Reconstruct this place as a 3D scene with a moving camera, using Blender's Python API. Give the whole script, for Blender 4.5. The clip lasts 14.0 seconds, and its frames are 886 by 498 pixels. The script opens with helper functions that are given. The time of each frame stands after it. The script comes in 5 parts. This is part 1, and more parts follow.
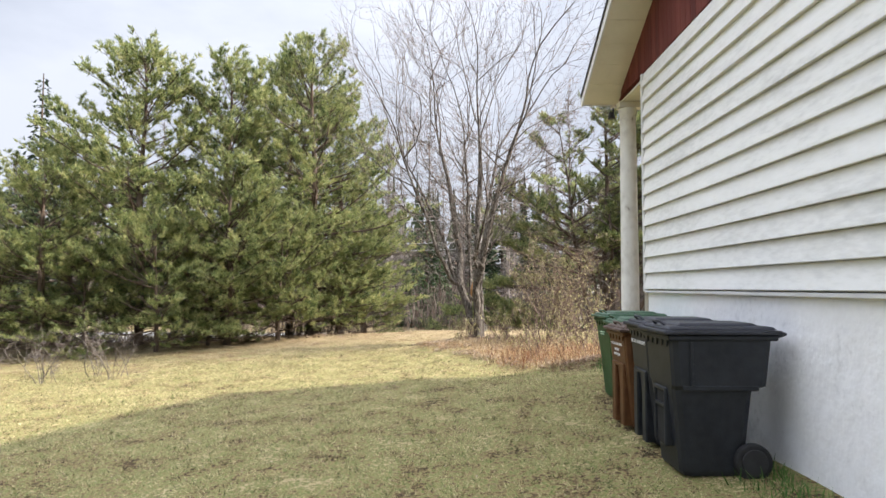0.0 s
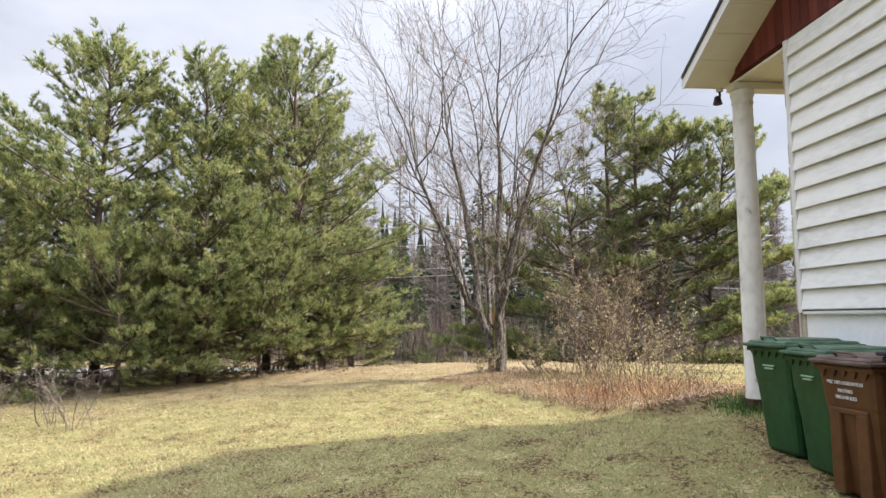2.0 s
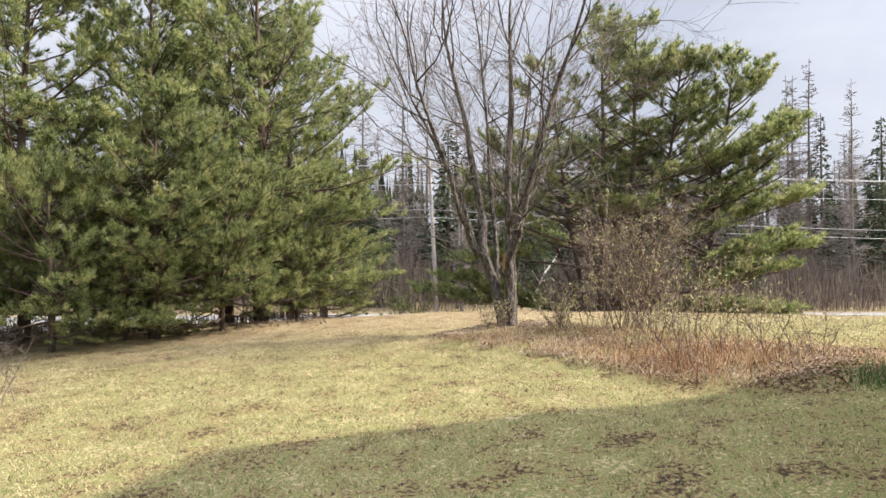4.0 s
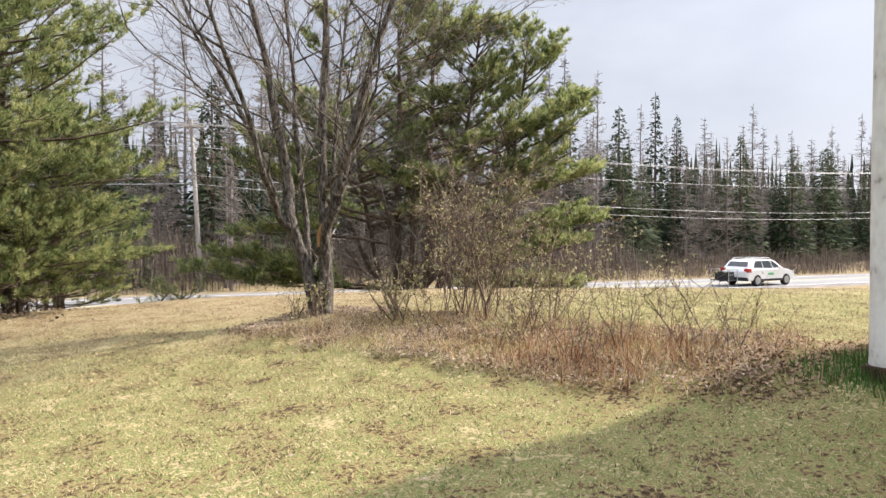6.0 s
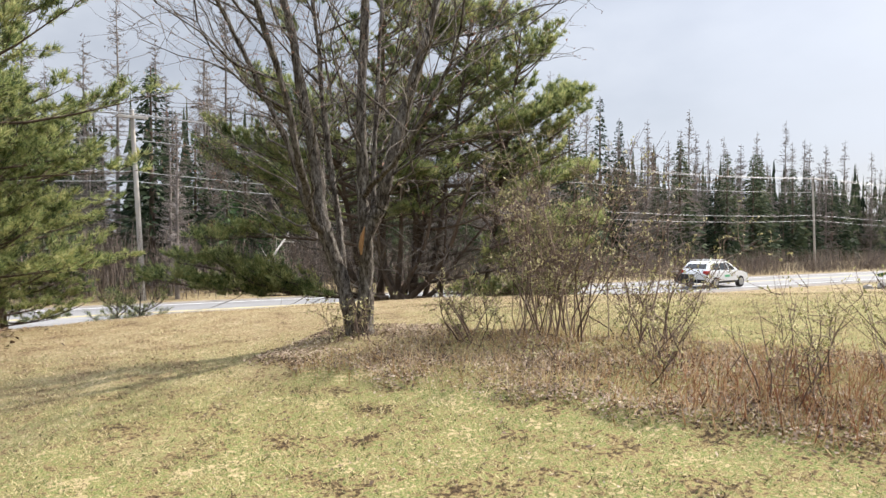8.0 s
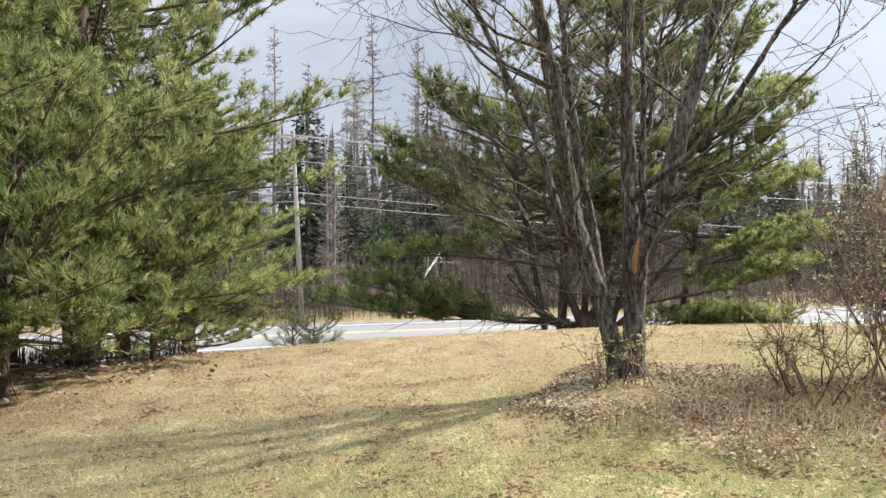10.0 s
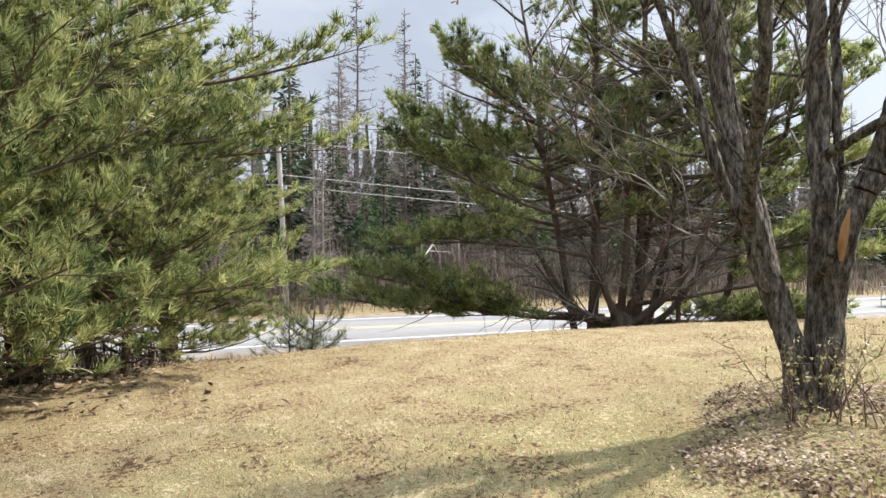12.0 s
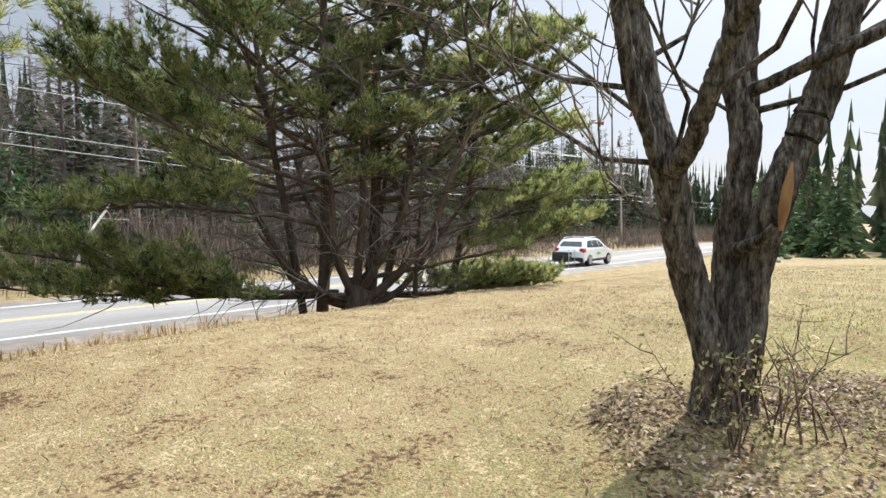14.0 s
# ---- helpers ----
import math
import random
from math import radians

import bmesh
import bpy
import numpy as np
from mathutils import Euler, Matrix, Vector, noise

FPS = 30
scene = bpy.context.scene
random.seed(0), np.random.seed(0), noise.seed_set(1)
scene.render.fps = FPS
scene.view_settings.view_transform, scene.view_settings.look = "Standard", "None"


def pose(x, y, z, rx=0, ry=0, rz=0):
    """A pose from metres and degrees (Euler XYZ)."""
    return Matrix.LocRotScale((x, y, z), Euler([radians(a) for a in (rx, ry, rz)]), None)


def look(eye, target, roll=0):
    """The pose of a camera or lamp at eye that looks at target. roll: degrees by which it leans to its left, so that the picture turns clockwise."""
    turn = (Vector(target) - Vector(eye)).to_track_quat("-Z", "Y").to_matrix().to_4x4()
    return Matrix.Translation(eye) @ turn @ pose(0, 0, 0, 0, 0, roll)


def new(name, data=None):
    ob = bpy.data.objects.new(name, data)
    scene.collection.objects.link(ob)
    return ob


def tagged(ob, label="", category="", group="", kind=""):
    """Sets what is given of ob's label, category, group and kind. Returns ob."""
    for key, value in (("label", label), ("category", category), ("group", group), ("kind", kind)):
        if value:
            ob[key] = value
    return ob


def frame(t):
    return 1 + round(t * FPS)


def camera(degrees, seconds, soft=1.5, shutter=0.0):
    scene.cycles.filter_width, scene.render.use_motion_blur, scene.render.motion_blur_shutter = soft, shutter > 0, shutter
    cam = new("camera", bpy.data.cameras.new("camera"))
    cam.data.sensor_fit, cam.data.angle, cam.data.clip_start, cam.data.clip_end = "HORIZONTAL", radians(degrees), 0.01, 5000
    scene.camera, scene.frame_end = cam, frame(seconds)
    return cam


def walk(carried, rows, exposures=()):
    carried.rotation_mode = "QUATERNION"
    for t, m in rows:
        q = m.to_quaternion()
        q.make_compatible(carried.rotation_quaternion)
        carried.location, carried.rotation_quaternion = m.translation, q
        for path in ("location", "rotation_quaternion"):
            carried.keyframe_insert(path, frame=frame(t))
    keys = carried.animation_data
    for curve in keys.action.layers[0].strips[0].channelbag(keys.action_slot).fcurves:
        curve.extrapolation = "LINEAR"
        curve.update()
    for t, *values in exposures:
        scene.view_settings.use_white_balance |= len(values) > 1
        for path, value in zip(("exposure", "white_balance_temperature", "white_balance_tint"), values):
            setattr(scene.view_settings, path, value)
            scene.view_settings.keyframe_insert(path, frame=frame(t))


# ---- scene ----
cam = camera(68.3, 14.0)
METRES, EYE, TILT, LEAN, TURN = 16.2, 1.455, 0.3, -3.8, 0.95
ROWS = [
    (0.0, 0.0, 0.0, 0.0, 0.2, 3.07, 3.67),
    (0.5, -0.0271, 0.0279, -0.0014, -3.6, 5.31, 3.84),
    (1.0, -0.0515, 0.0587, -0.0025, -4.01, 5.53, 3.89),
    (1.5, -0.0704, 0.0905, -0.0018, -4.02, 5.6, 3.93),
    (2.0, -0.0865, 0.123, 0.0001, -3.98, 5.45, 3.97),
    (4.5, -0.1371, 0.2962, 0.0055, -12.14, -1.19, 3.84),
    (5.0, -0.1399, 0.3329, 0.0059, -19.2, -2.54, 3.7),
    (5.5, -0.1449, 0.368, 0.0063, -24.25, -3.07, 3.51),
    (6.0, -0.1493, 0.404, 0.0053, -29.0, -3.37, 3.29),
    (6.5, -0.1573, 0.4373, 0.0068, -33.44, -3.64, 3.04),
    (7.0, -0.1695, 0.4726, 0.0068, -36.15, -3.7, 2.96),
    (7.5, -0.1825, 0.5084, 0.0087, -36.75, -3.7, 2.92),
    (8.0, -0.195, 0.5414, 0.0101, -35.4, -3.56, 3.04),
    (8.5, -0.2023, 0.5754, 0.0106, -30.95, -2.73, 3.25),
    (9.0, -0.2101, 0.6085, 0.0099, -26.12, -1.27, 3.44),
    (11.5, -0.2271, 0.7831, 0.004, -24.19, -1.17, 3.57),
    (12.0, -0.2235, 0.817, 0.0027, -27.02, -2.06, 3.46),
    (12.5, -0.2198, 0.8505, 0.0017, -32.71, -3.29, 3.24),
    (13.0, -0.2123, 0.8844, 0.0012, -39.55, -4.42, 2.9),
    (13.5, -0.2028, 0.9148, 0.0002, -45.81, -5.26, 2.59),
    (14.0, -0.1863, 0.9451, -0.0012, -54.17, -6.24, 2.09),
]
walk(cam, [(t, pose(0, 0, EYE, TILT, LEAN, TURN) @ pose(METRES * x, METRES * y, METRES * z, 90 + pitch, roll, yaw)) for t, x, y, z, yaw, pitch, roll in ROWS], [(0.0, 1.14, 6600, 15), (2.0, 1.05, 6650, 16), (5.0, 0.94, 6700, 16), (8.0, 0.8, 6600, 13), (11.5, 1.0, 6500, 12), (12.5, 0.95, 6500, 12), (14.0, 0.80, 6500, 11)])

# ---- world, sun and sky ----
SUN_TO = Vector((5.0, -0.42, 4.15)).normalized()
world = bpy.data.worlds.new("world")
scene.world = world
world.use_nodes = True
wn, wl = world.node_tree.nodes, world.node_tree.links
wn.clear()
w_out = wn.new("ShaderNodeOutputWorld")
w_bg = wn.new("ShaderNodeBackground")
w_sky = wn.new("ShaderNodeTexSky")
w_sky.sky_type = "NISHITA"
w_sky.sun_disc = False
w_sky.sun_elevation = math.asin(SUN_TO.z)
w_sky.sun_rotation = math.atan2(SUN_TO.x, SUN_TO.y)
w_sky.dust_density = 2.0
w_geo = wn.new("ShaderNodeTexCoord")
w_map = wn.new("ShaderNodeMapping")
w_map.inputs["Scale"].default_value = (1.0, 1.0, 2.2)
w_map.inputs["Location"].default_value = (0.3, 0.1, 0.0)
w_noise = wn.new("ShaderNodeTexNoise")
w_noise.inputs["Scale"].default_value = 2.1
w_noise.inputs["Detail"].default_value = 7.0
w_noise.inputs["Roughness"].default_value = 0.52
w_ramp = wn.new("ShaderNodeValToRGB")
w_ramp.color_ramp.elements[0].position = 0.36
w_ramp.color_ramp.elements[0].color = (0.60, 0.60, 0.60, 1)
w_ramp.color_ramp.elements[1].position = 0.60
w_ramp.color_ramp.elements[1].color = (1, 1, 1, 1)
w_mix = wn.new("ShaderNodeMixRGB")
w_mix.inputs["Color2"].default_value = (8.6, 9.5, 10.7, 1)
wl.new(w_geo.outputs["Generated"], w_map.inputs["Vector"])
wl.new(w_map.outputs["Vector"], w_noise.inputs["Vector"])
wl.new(w_noise.outputs["Fac"], w_ramp.inputs["Fac"])
wl.new(w_ramp.outputs["Color"], w_mix.inputs["Fac"])
wl.new(w_sky.outputs["Color"], w_mix.inputs["Color1"])
# a hazy sky: a little brighter overhead and round the sun
w_dot = wn.new("ShaderNodeVectorMath")
w_dot.operation = "DOT_PRODUCT"
w_dot.inputs[1].default_value = SUN_TO
w_pow = wn.new("ShaderNodeMath")
w_pow.operation = "POWER"
w_pow.use_clamp = True
w_pow.inputs[1].default_value = 3.0
w_sep = wn.new("ShaderNodeSeparateXYZ")
w_sq = wn.new("ShaderNodeMath")
w_sq.operation = "MULTIPLY"
w_high = wn.new("ShaderNodeMath")
w_high.operation = "MULTIPLY"
w_up = wn.new("ShaderNodeMath")
w_up.operation = "MULTIPLY_ADD"
w_up.inputs[1].default_value = 7.0
w_up.inputs[2].default_value = 1.2
w_sum = wn.new("ShaderNodeMath")
w_sum.operation = "MULTIPLY_ADD"
w_sum.inputs[1].default_value = 0.6
w_mul = wn.new("ShaderNodeVectorMath")
w_mul.operation = "SCALE"
wl.new(w_geo.outputs["Generated"], w_dot.inputs[0])
wl.new(w_geo.outputs["Generated"], w_sep.inputs[0])
wl.new(w_dot.outputs["Value"], w_pow.inputs[0])
wl.new(w_sep.outputs["Z"], w_sq.inputs[0])
wl.new(w_sep.outputs["Z"], w_sq.inputs[1])
wl.new(w_sq.outputs[0], w_high.inputs[0])
wl.new(w_sq.outputs[0], w_high.inputs[1])
wl.new(w_high.outputs[0], w_up.inputs[0])
wl.new(w_pow.outputs[0], w_sum.inputs[0])
wl.new(w_up.outputs[0], w_sum.inputs[2])
wl.new(w_mix.outputs["Color"], w_mul.inputs[0])
wl.new(w_sum.outputs[0], w_mul.inputs["Scale"])
wl.new(w_mul.outputs["Vector"], w_bg.inputs["Color"])
w_bg.inputs["Strength"].default_value = 0.036
wl.new(w_bg.outputs["Background"], w_out.inputs["Surface"])

sun_data = bpy.data.lights.new("sun", "SUN")
sun_data.energy = 4.8
sun_data.angle = radians(1.6)
sun_data.color = (1.0, 0.95, 0.86)
sun = new("sun", sun_data)
sun.matrix_world = look(SUN_TO * 60, (0, 0, 0))


# ---- materials ----
def material(name, stops, scale=4.0, detail=6.0, rough=0.8, metal=0.0, bump=0.0, bump_scale=None,
             island=0.0, each=0.0, stretch=(1, 1, 1), translucent=0.0, fine=None, spec=0.3, coat=0.0, grain=0.5):
    """Colour from a ramp over two noises, with relief, and random shifts per island or per object."""
    m = bpy.data.materials.new(name)
    m.use_nodes = True
    n, l = m.node_tree.nodes, m.node_tree.links
    b = n["Principled BSDF"]
    b.inputs["Roughness"].default_value = rough
    b.inputs["Metallic"].default_value = metal
    b.inputs["Specular IOR Level"].default_value = spec
    b.inputs["Coat Weight"].default_value = coat
    tc = n.new("ShaderNodeTexCoord")
    mp = n.new("ShaderNodeMapping")
    mp.inputs["Scale"].default_value = stretch
    l.new(tc.outputs["Object"], mp.inputs["Vector"])
    tx = n.new("ShaderNodeTexNoise")
    tx.inputs["Scale"].default_value = scale
    tx.inputs["Detail"].default_value = detail
    tx.inputs["Roughness"].default_value = 0.6
    l.new(mp.outputs["Vector"], tx.inputs["Vector"])
    fac = tx.outputs["Fac"]
    if fine:
        t2 = n.new("ShaderNodeTexNoise")
        t2.inputs["Scale"].default_value = fine
        t2.inputs["Detail"].default_value = 3.0
        l.new(mp.outputs["Vector"], t2.inputs["Vector"])
        mx = n.new("ShaderNodeMath")
        mx.operation = "MULTIPLY_ADD"
        mx.inputs[1].default_value = grain
        l.new(t2.outputs["Fac"], mx.inputs[0])
        hf = n.new("ShaderNodeMath")
        hf.operation = "MULTIPLY_ADD"
        hf.inputs[1].default_value = 1.0
        hf.inputs[2].default_value = -grain / 2
        l.new(fac, hf.inputs[0])
        l.new(hf.outputs[0], mx.inputs[2])
        fac = mx.outputs[0]
    for amount, kind in ((island, "island"), (each, "each")):
        if amount:
            if kind == "island":
                rnd = n.new("ShaderNodeNewGeometry").outputs["Random Per Island"]
            else:
                rnd = n.new("ShaderNodeObjectInfo").outputs["Random"]
            ma = n.new("ShaderNodeMath")
            ma.operation = "MULTIPLY_ADD"
            ma.inputs[1].default_value = amount
            l.new(rnd, ma.inputs[0])
            sh = n.new("ShaderNodeMath")
            sh.operation = "SUBTRACT"
            sh.inputs[1].default_value = amount / 2
            l.new(fac, sh.inputs[0])
            l.new(sh.outputs[0], ma.inputs[2])
            fac = ma.outputs[0]
    rp = n.new("ShaderNodeValToRGB")
    while len(rp.color_ramp.elements) < len(stops):
        rp.color_ramp.elements.new(0.5)
    for e, (p, c) in zip(rp.color_ramp.elements, stops):
        e.position, e.color = p, (*c, 1)
    l.new(fac, rp.inputs["Fac"])
    l.new(rp.outputs["Color"], b.inputs["Base Color"])
    if bump:
        bt = n.new("ShaderNodeTexNoise")
        bt.inputs["Scale"].default_value = bump_scale or scale * 6
        bt.inputs["Detail"].default_value = 5.0
        l.new(mp.outputs["Vector"], bt.inputs["Vector"])
        bp = n.new("ShaderNodeBump")
        bp.inputs["Strength"].default_value = bump
        bp.inputs["Distance"].default_value = 0.02
        l.new(bt.outputs["Fac"], bp.inputs["Height"])
        l.new(bp.outputs["Normal"], b.inputs["Normal"])
    if translucent:
        tr = n.new("ShaderNodeBsdfTranslucent")
        l.new(rp.outputs["Color"], tr.inputs["Color"])
        ms = n.new("ShaderNodeMixShader")
        ms.inputs["Fac"].default_value = translucent
        l.new(b.outputs["BSDF"], ms.inputs[1])
        l.new(tr.outputs["BSDF"], ms.inputs[2])
        l.new(ms.outputs["Shader"], n["Material Output"].inputs["Surface"])
    return m


M_GROUND = material("lawn_soil", [(0.27, (0.048, 0.032, 0.018)), (0.37, (0.150, 0.104, 0.052)), (0.46, (0.270, 0.212, 0.100)), (0.52, (0.215, 0.215, 0.080)),
                                  (0.57, (0.110, 0.142, 0.042)), (0.63, (0.245, 0.208, 0.095)), (0.71, (0.38, 0.300, 0.165))], scale=2.2, detail=14, rough=0.95, bump=1.0, bump_scale=60, fine=26.0, grain=1.0, spec=0.1)


def blend_along_y(m, stops, y0, y1):
    """Mixes a second ramp into a ground material along the plan, with a ragged edge."""
    n, l = m.node_tree.nodes, m.node_tree.links
    first = [k for k in n if k.type == "VALTORGB"][0]
    second = n.new("ShaderNodeValToRGB")
    while len(second.color_ramp.elements) < len(stops):
        second.color_ramp.elements.new(0.5)
    for e, (p, c) in zip(second.color_ramp.elements, stops):
        e.position, e.color = p, (*c, 1)
    l.new(first.inputs["Fac"].links[0].from_socket, second.inputs["Fac"])
    tc = n.new("ShaderNodeTexCoord")
    sp = n.new("ShaderNodeSeparateXYZ")
    l.new(tc.outputs["Object"], sp.inputs[0])
    tx = n.new("ShaderNodeTexNoise")
    tx.inputs["Scale"].default_value = 0.6
    tx.inputs["Detail"].default_value = 6.0
    l.new(tc.outputs["Object"], tx.inputs["Vector"])
    ad = n.new("ShaderNodeMath")
    ad.operation = "MULTIPLY_ADD"
    ad.inputs[1].default_value = 9.0
    l.new(tx.outputs["Fac"], ad.inputs[0])
    l.new(sp.outputs["Y"], ad.inputs[2])
    mr = n.new("ShaderNodeMapRange")
    mr.inputs["From Min"].default_value = y0 + 4.5
    mr.inputs["From Max"].default_value = y1 + 4.5
    l.new(ad.outputs[0], mr.inputs["Value"])
    mx = n.new("ShaderNodeMixRGB")
    l.new(mr.outputs["Result"], mx.inputs["Fac"])
    l.new(first.outputs["Color"], mx.inputs["Color1"])
    l.new(second.outputs["Color"], mx.inputs["Color2"])
    l.new(mx.outputs["Color"], n["Principled BSDF"].inputs["Base Color"])


blend_along_y(M_GROUND, [(0.27, (0.085, 0.054, 0.032)), (0.37, (0.205, 0.145, 0.080)), (0.48, (0.315, 0.240, 0.140)), (0.55, (0.205, 0.182, 0.090)), (0.62, (0.285, 0.225, 0.128)), (0.71, (0.385, 0.308, 0.198))], 14.0, 18.5)
# the darkest stop puts shadow among the blades into the colour
M_GRASS = material("grass_blade", [(0.24, (0.050, 0.042, 0.022)), (0.34, (0.105, 0.132, 0.048)), (0.47, (0.255, 0.250, 0.110)), (0.61, (0.44, 0.37, 0.20)),
                                   (0.86, (0.62, 0.52, 0.31))], scale=1.6, detail=6, rough=0.8, island=0.75, translucent=0.36, spec=0.15, fine=9.0)
M_GRASS_DRY = material("dry_grass_blade", [(0.18, (0.165, 0.115, 0.066)), (0.36, (0.315, 0.240, 0.136)), (0.56, (0.440, 0.346, 0.210)), (0.84, (0.585, 0.483, 0.335))],
                       scale=1.6, detail=6, rough=0.8, island=0.75, translucent=0.36, spec=0.15, fine=9.0)
M_STRAW = material("dry_straw", [(0.3, (0.28, 0.16, 0.075)), (0.5, (0.46, 0.32, 0.17)), (0.75, (0.58, 0.46, 0.28))], scale=1.2, rough=0.85, island=0.6, translucent=0.2, spec=0.15)
M_RUST = material("rusty_bracken", [(0.3, (0.17, 0.07, 0.035)), (0.5, (0.31, 0.155, 0.08)), (0.75, (0.45, 0.29, 0.17))], scale=1.5, rough=0.9, island=0.6, translucent=0.2, spec=0.1)
M_LITTER = material("leaf_litter", [(0.25, (0.055, 0.036, 0.026)), (0.5, (0.22, 0.155, 0.11)), (0.78, (0.46, 0.37, 0.28))], scale=2, rough=0.85, island=0.5, translucent=0.1, spec=0.2)
M_NEEDLE = material("pine_needles", [(0.24, (0.026, 0.046, 0.022)), (0.38, (0.122, 0.168, 0.064)), (0.52, (0.285, 0.330, 0.125)),
                                     (0.74, (0.52, 0.50, 0.24))], scale=2.3, detail=4, rough=0.5, island=0.38, translucent=0.48, spec=0.25)
M_SPRUCE = material("spruce_needles", [(0.3, (0.024, 0.038, 0.024)), (0.55, (0.065, 0.088, 0.050)), (0.8, (0.14, 0.155, 0.09))], scale=0.6, rough=0.8, island=0.4, each=0.3, translucent=0.2, spec=0.08)
M_FIR = material("fir_needles", [(0.3, (0.026, 0.055, 0.026)), (0.55, (0.070, 0.115, 0.050)), (0.8, (0.135, 0.175, 0.08))], scale=0.8, rough=0.7, island=0.4, translucent=0.25, spec=0.1)
M_BARK = material("grey_bark", [(0.36, (0.030, 0.024, 0.020)), (0.46, (0.085, 0.072, 0.061)), (0.58, (0.160, 0.142, 0.123)), (0.74, (0.30, 0.28, 0.25))],
                  scale=26, rough=0.95, bump=1.0, bump_scale=70, stretch=(1, 1, 0.28), fine=95, spec=0.1)
M_PBARK = material("pine_bark", [(0.3, (0.05, 0.036, 0.028)), (0.55, (0.12, 0.09, 0.07)), (0.8, (0.22, 0.175, 0.14))], scale=5, rough=0.95, bump=0.9, bump_scale=22, stretch=(1, 1, 0.35), spec=0.1)
M_DEADWOOD = material("dead_twigs", [(0.3, (0.095, 0.078, 0.066)), (0.6, (0.20, 0.172, 0.15)), (0.85, (0.33, 0.30, 0.26))], scale=3, rough=0.95, island=0.4, spec=0.1)
M_TWIG = material("shrub_twig", [(0.3, (0.085, 0.058, 0.046)), (0.6, (0.20, 0.145, 0.115)), (0.85, (0.36, 0.29, 0.225))], scale=3, rough=0.9, island=0.5, spec=0.1)
M_LARCH = material("bare_larch", [(0.3, (0.13, 0.110, 0.100)), (0.6, (0.235, 0.208, 0.190)), (0.85, (0.36, 0.325, 0.30))], scale=2, rough=0.95, island=0.4, each=0.3, translucent=0.2, spec=0.05)
M_BUD = material("bud", [(0.3, (0.25, 0.24, 0.09)), (0.55, (0.45, 0.42, 0.20)), (0.8, (0.60, 0.55, 0.32))], scale=2, rough=0.7, island=0.6, translucent=0.3)
M_REDBUD = material("reddish_bud", [(0.3, (0.20, 0.085, 0.06)), (0.55, (0.33, 0.18, 0.13)), (0.8, (0.42, 0.29, 0.2))], scale=2, rough=0.7, island=0.6, translucent=0.25)
M_BRUSH = material("roadside_brush", [(0.3, (0.085, 0.068, 0.058)), (0.55, (0.18, 0.145, 0.122)), (0.8, (0.32, 0.265, 0.225))], scale=0.5, rough=0.95, island=0.5, spec=0.1)
M_SIDING = material("white_siding", [(0.25, (0.60, 0.60, 0.585)), (0.5, (0.77, 0.77, 0.755)), (0.8, (0.84, 0.84, 0.83))], scale=1.3, detail=9, rough=0.6, bump=0.05, bump_scale=60, each=0.10, stretch=(1, 0.3, 1.2), fine=26, spec=0.25)
M_RED = material("red_stained_board", [(0.3, (0.085, 0.016, 0.013)), (0.55, (0.14, 0.030, 0.024)), (0.85, (0.20, 0.055, 0.042))], scale=3, rough=0.75, bump=0.4, bump_scale=40, each=0.3, stretch=(1, 1, 0.15))
M_STUCCO = material("white_parged_concrete", [(0.2, (0.66, 0.66, 0.67)), (0.36, (0.82, 0.82, 0.83)), (0.7, (0.88, 0.88, 0.89))], scale=1.6, detail=9, rough=0.9, bump=0.9, bump_scale=7, fine=18, spec=0.15)
M_TRIM = material("cream_aluminium", [(0.3, (0.62, 0.58, 0.51)), (0.7, (0.74, 0.70, 0.63))], scale=2, rough=0.5, bump=0.05)
M_FASCIA = material("pale_fascia", [(0.3, (0.60, 0.60, 0.60)), (0.7, (0.74, 0.74, 0.74))], scale=2, rough=0.45)
M_SHINGLE = material("dark_shingle", [(0.3, (0.02, 0.021, 0.025)), (0.6, (0.05, 0.05, 0.056)), (0.85, (0.09, 0.09, 0.095))], scale=6, rough=0.95, bump=0.6, bump_scale=60, each=0.3)
M_COLUMN = material("peeling_column_paint", [(0.30, (0.30, 0.27, 0.24)), (0.37, (0.62, 0.60, 0.57)), (0.55, (0.74, 0.73, 0.70)), (0.8, (0.80, 0.79, 0.77))], scale=3.2, detail=9, rough=0.6, bump=0.3, bump_scale=20, stretch=(1, 1, 0.6), fine=16)
M_RUSTBASE = material("rotted_base", [(0.3, (0.03, 0.018, 0.012)), (0.7, (0.12, 0.07, 0.045))], scale=9, rough=0.95, bump=0.8)
M_STONE = material("stone_veneer", [(0.3, (0.30, 0.25, 0.19)), (0.55, (0.48, 0.42, 0.33)), (0.8, (0.60, 0.56, 0.48))], scale=4, rough=0.9, bump=0.7, each=0.3)
M_BIN_G = material("green_plastic", [(0.3, (0.012, 0.052, 0.018)), (0.7, (0.022, 0.082, 0.030))], scale=3, rough=0.5, bump=0.08, bump_scale=90, fine=12)
M_BIN_B = material("brown_plastic", [(0.3, (0.085, 0.036, 0.014)), (0.7, (0.13, 0.056, 0.022))], scale=3, rough=0.5, bump=0.08, bump_scale=90, fine=12)
M_BIN_K = material("black_plastic", [(0.3, (0.013, 0.015, 0.019)), (0.7, (0.025, 0.028, 0.034))], scale=3, rough=0.48, bump=0.08, bump_scale=90, fine=12)
M_LID_G = material("weathered_green_lid", [(0.3, (0.035, 0.085, 0.045)), (0.7, (0.09, 0.15, 0.10))], scale=5, rough=0.5, bump=0.1, fine=14)
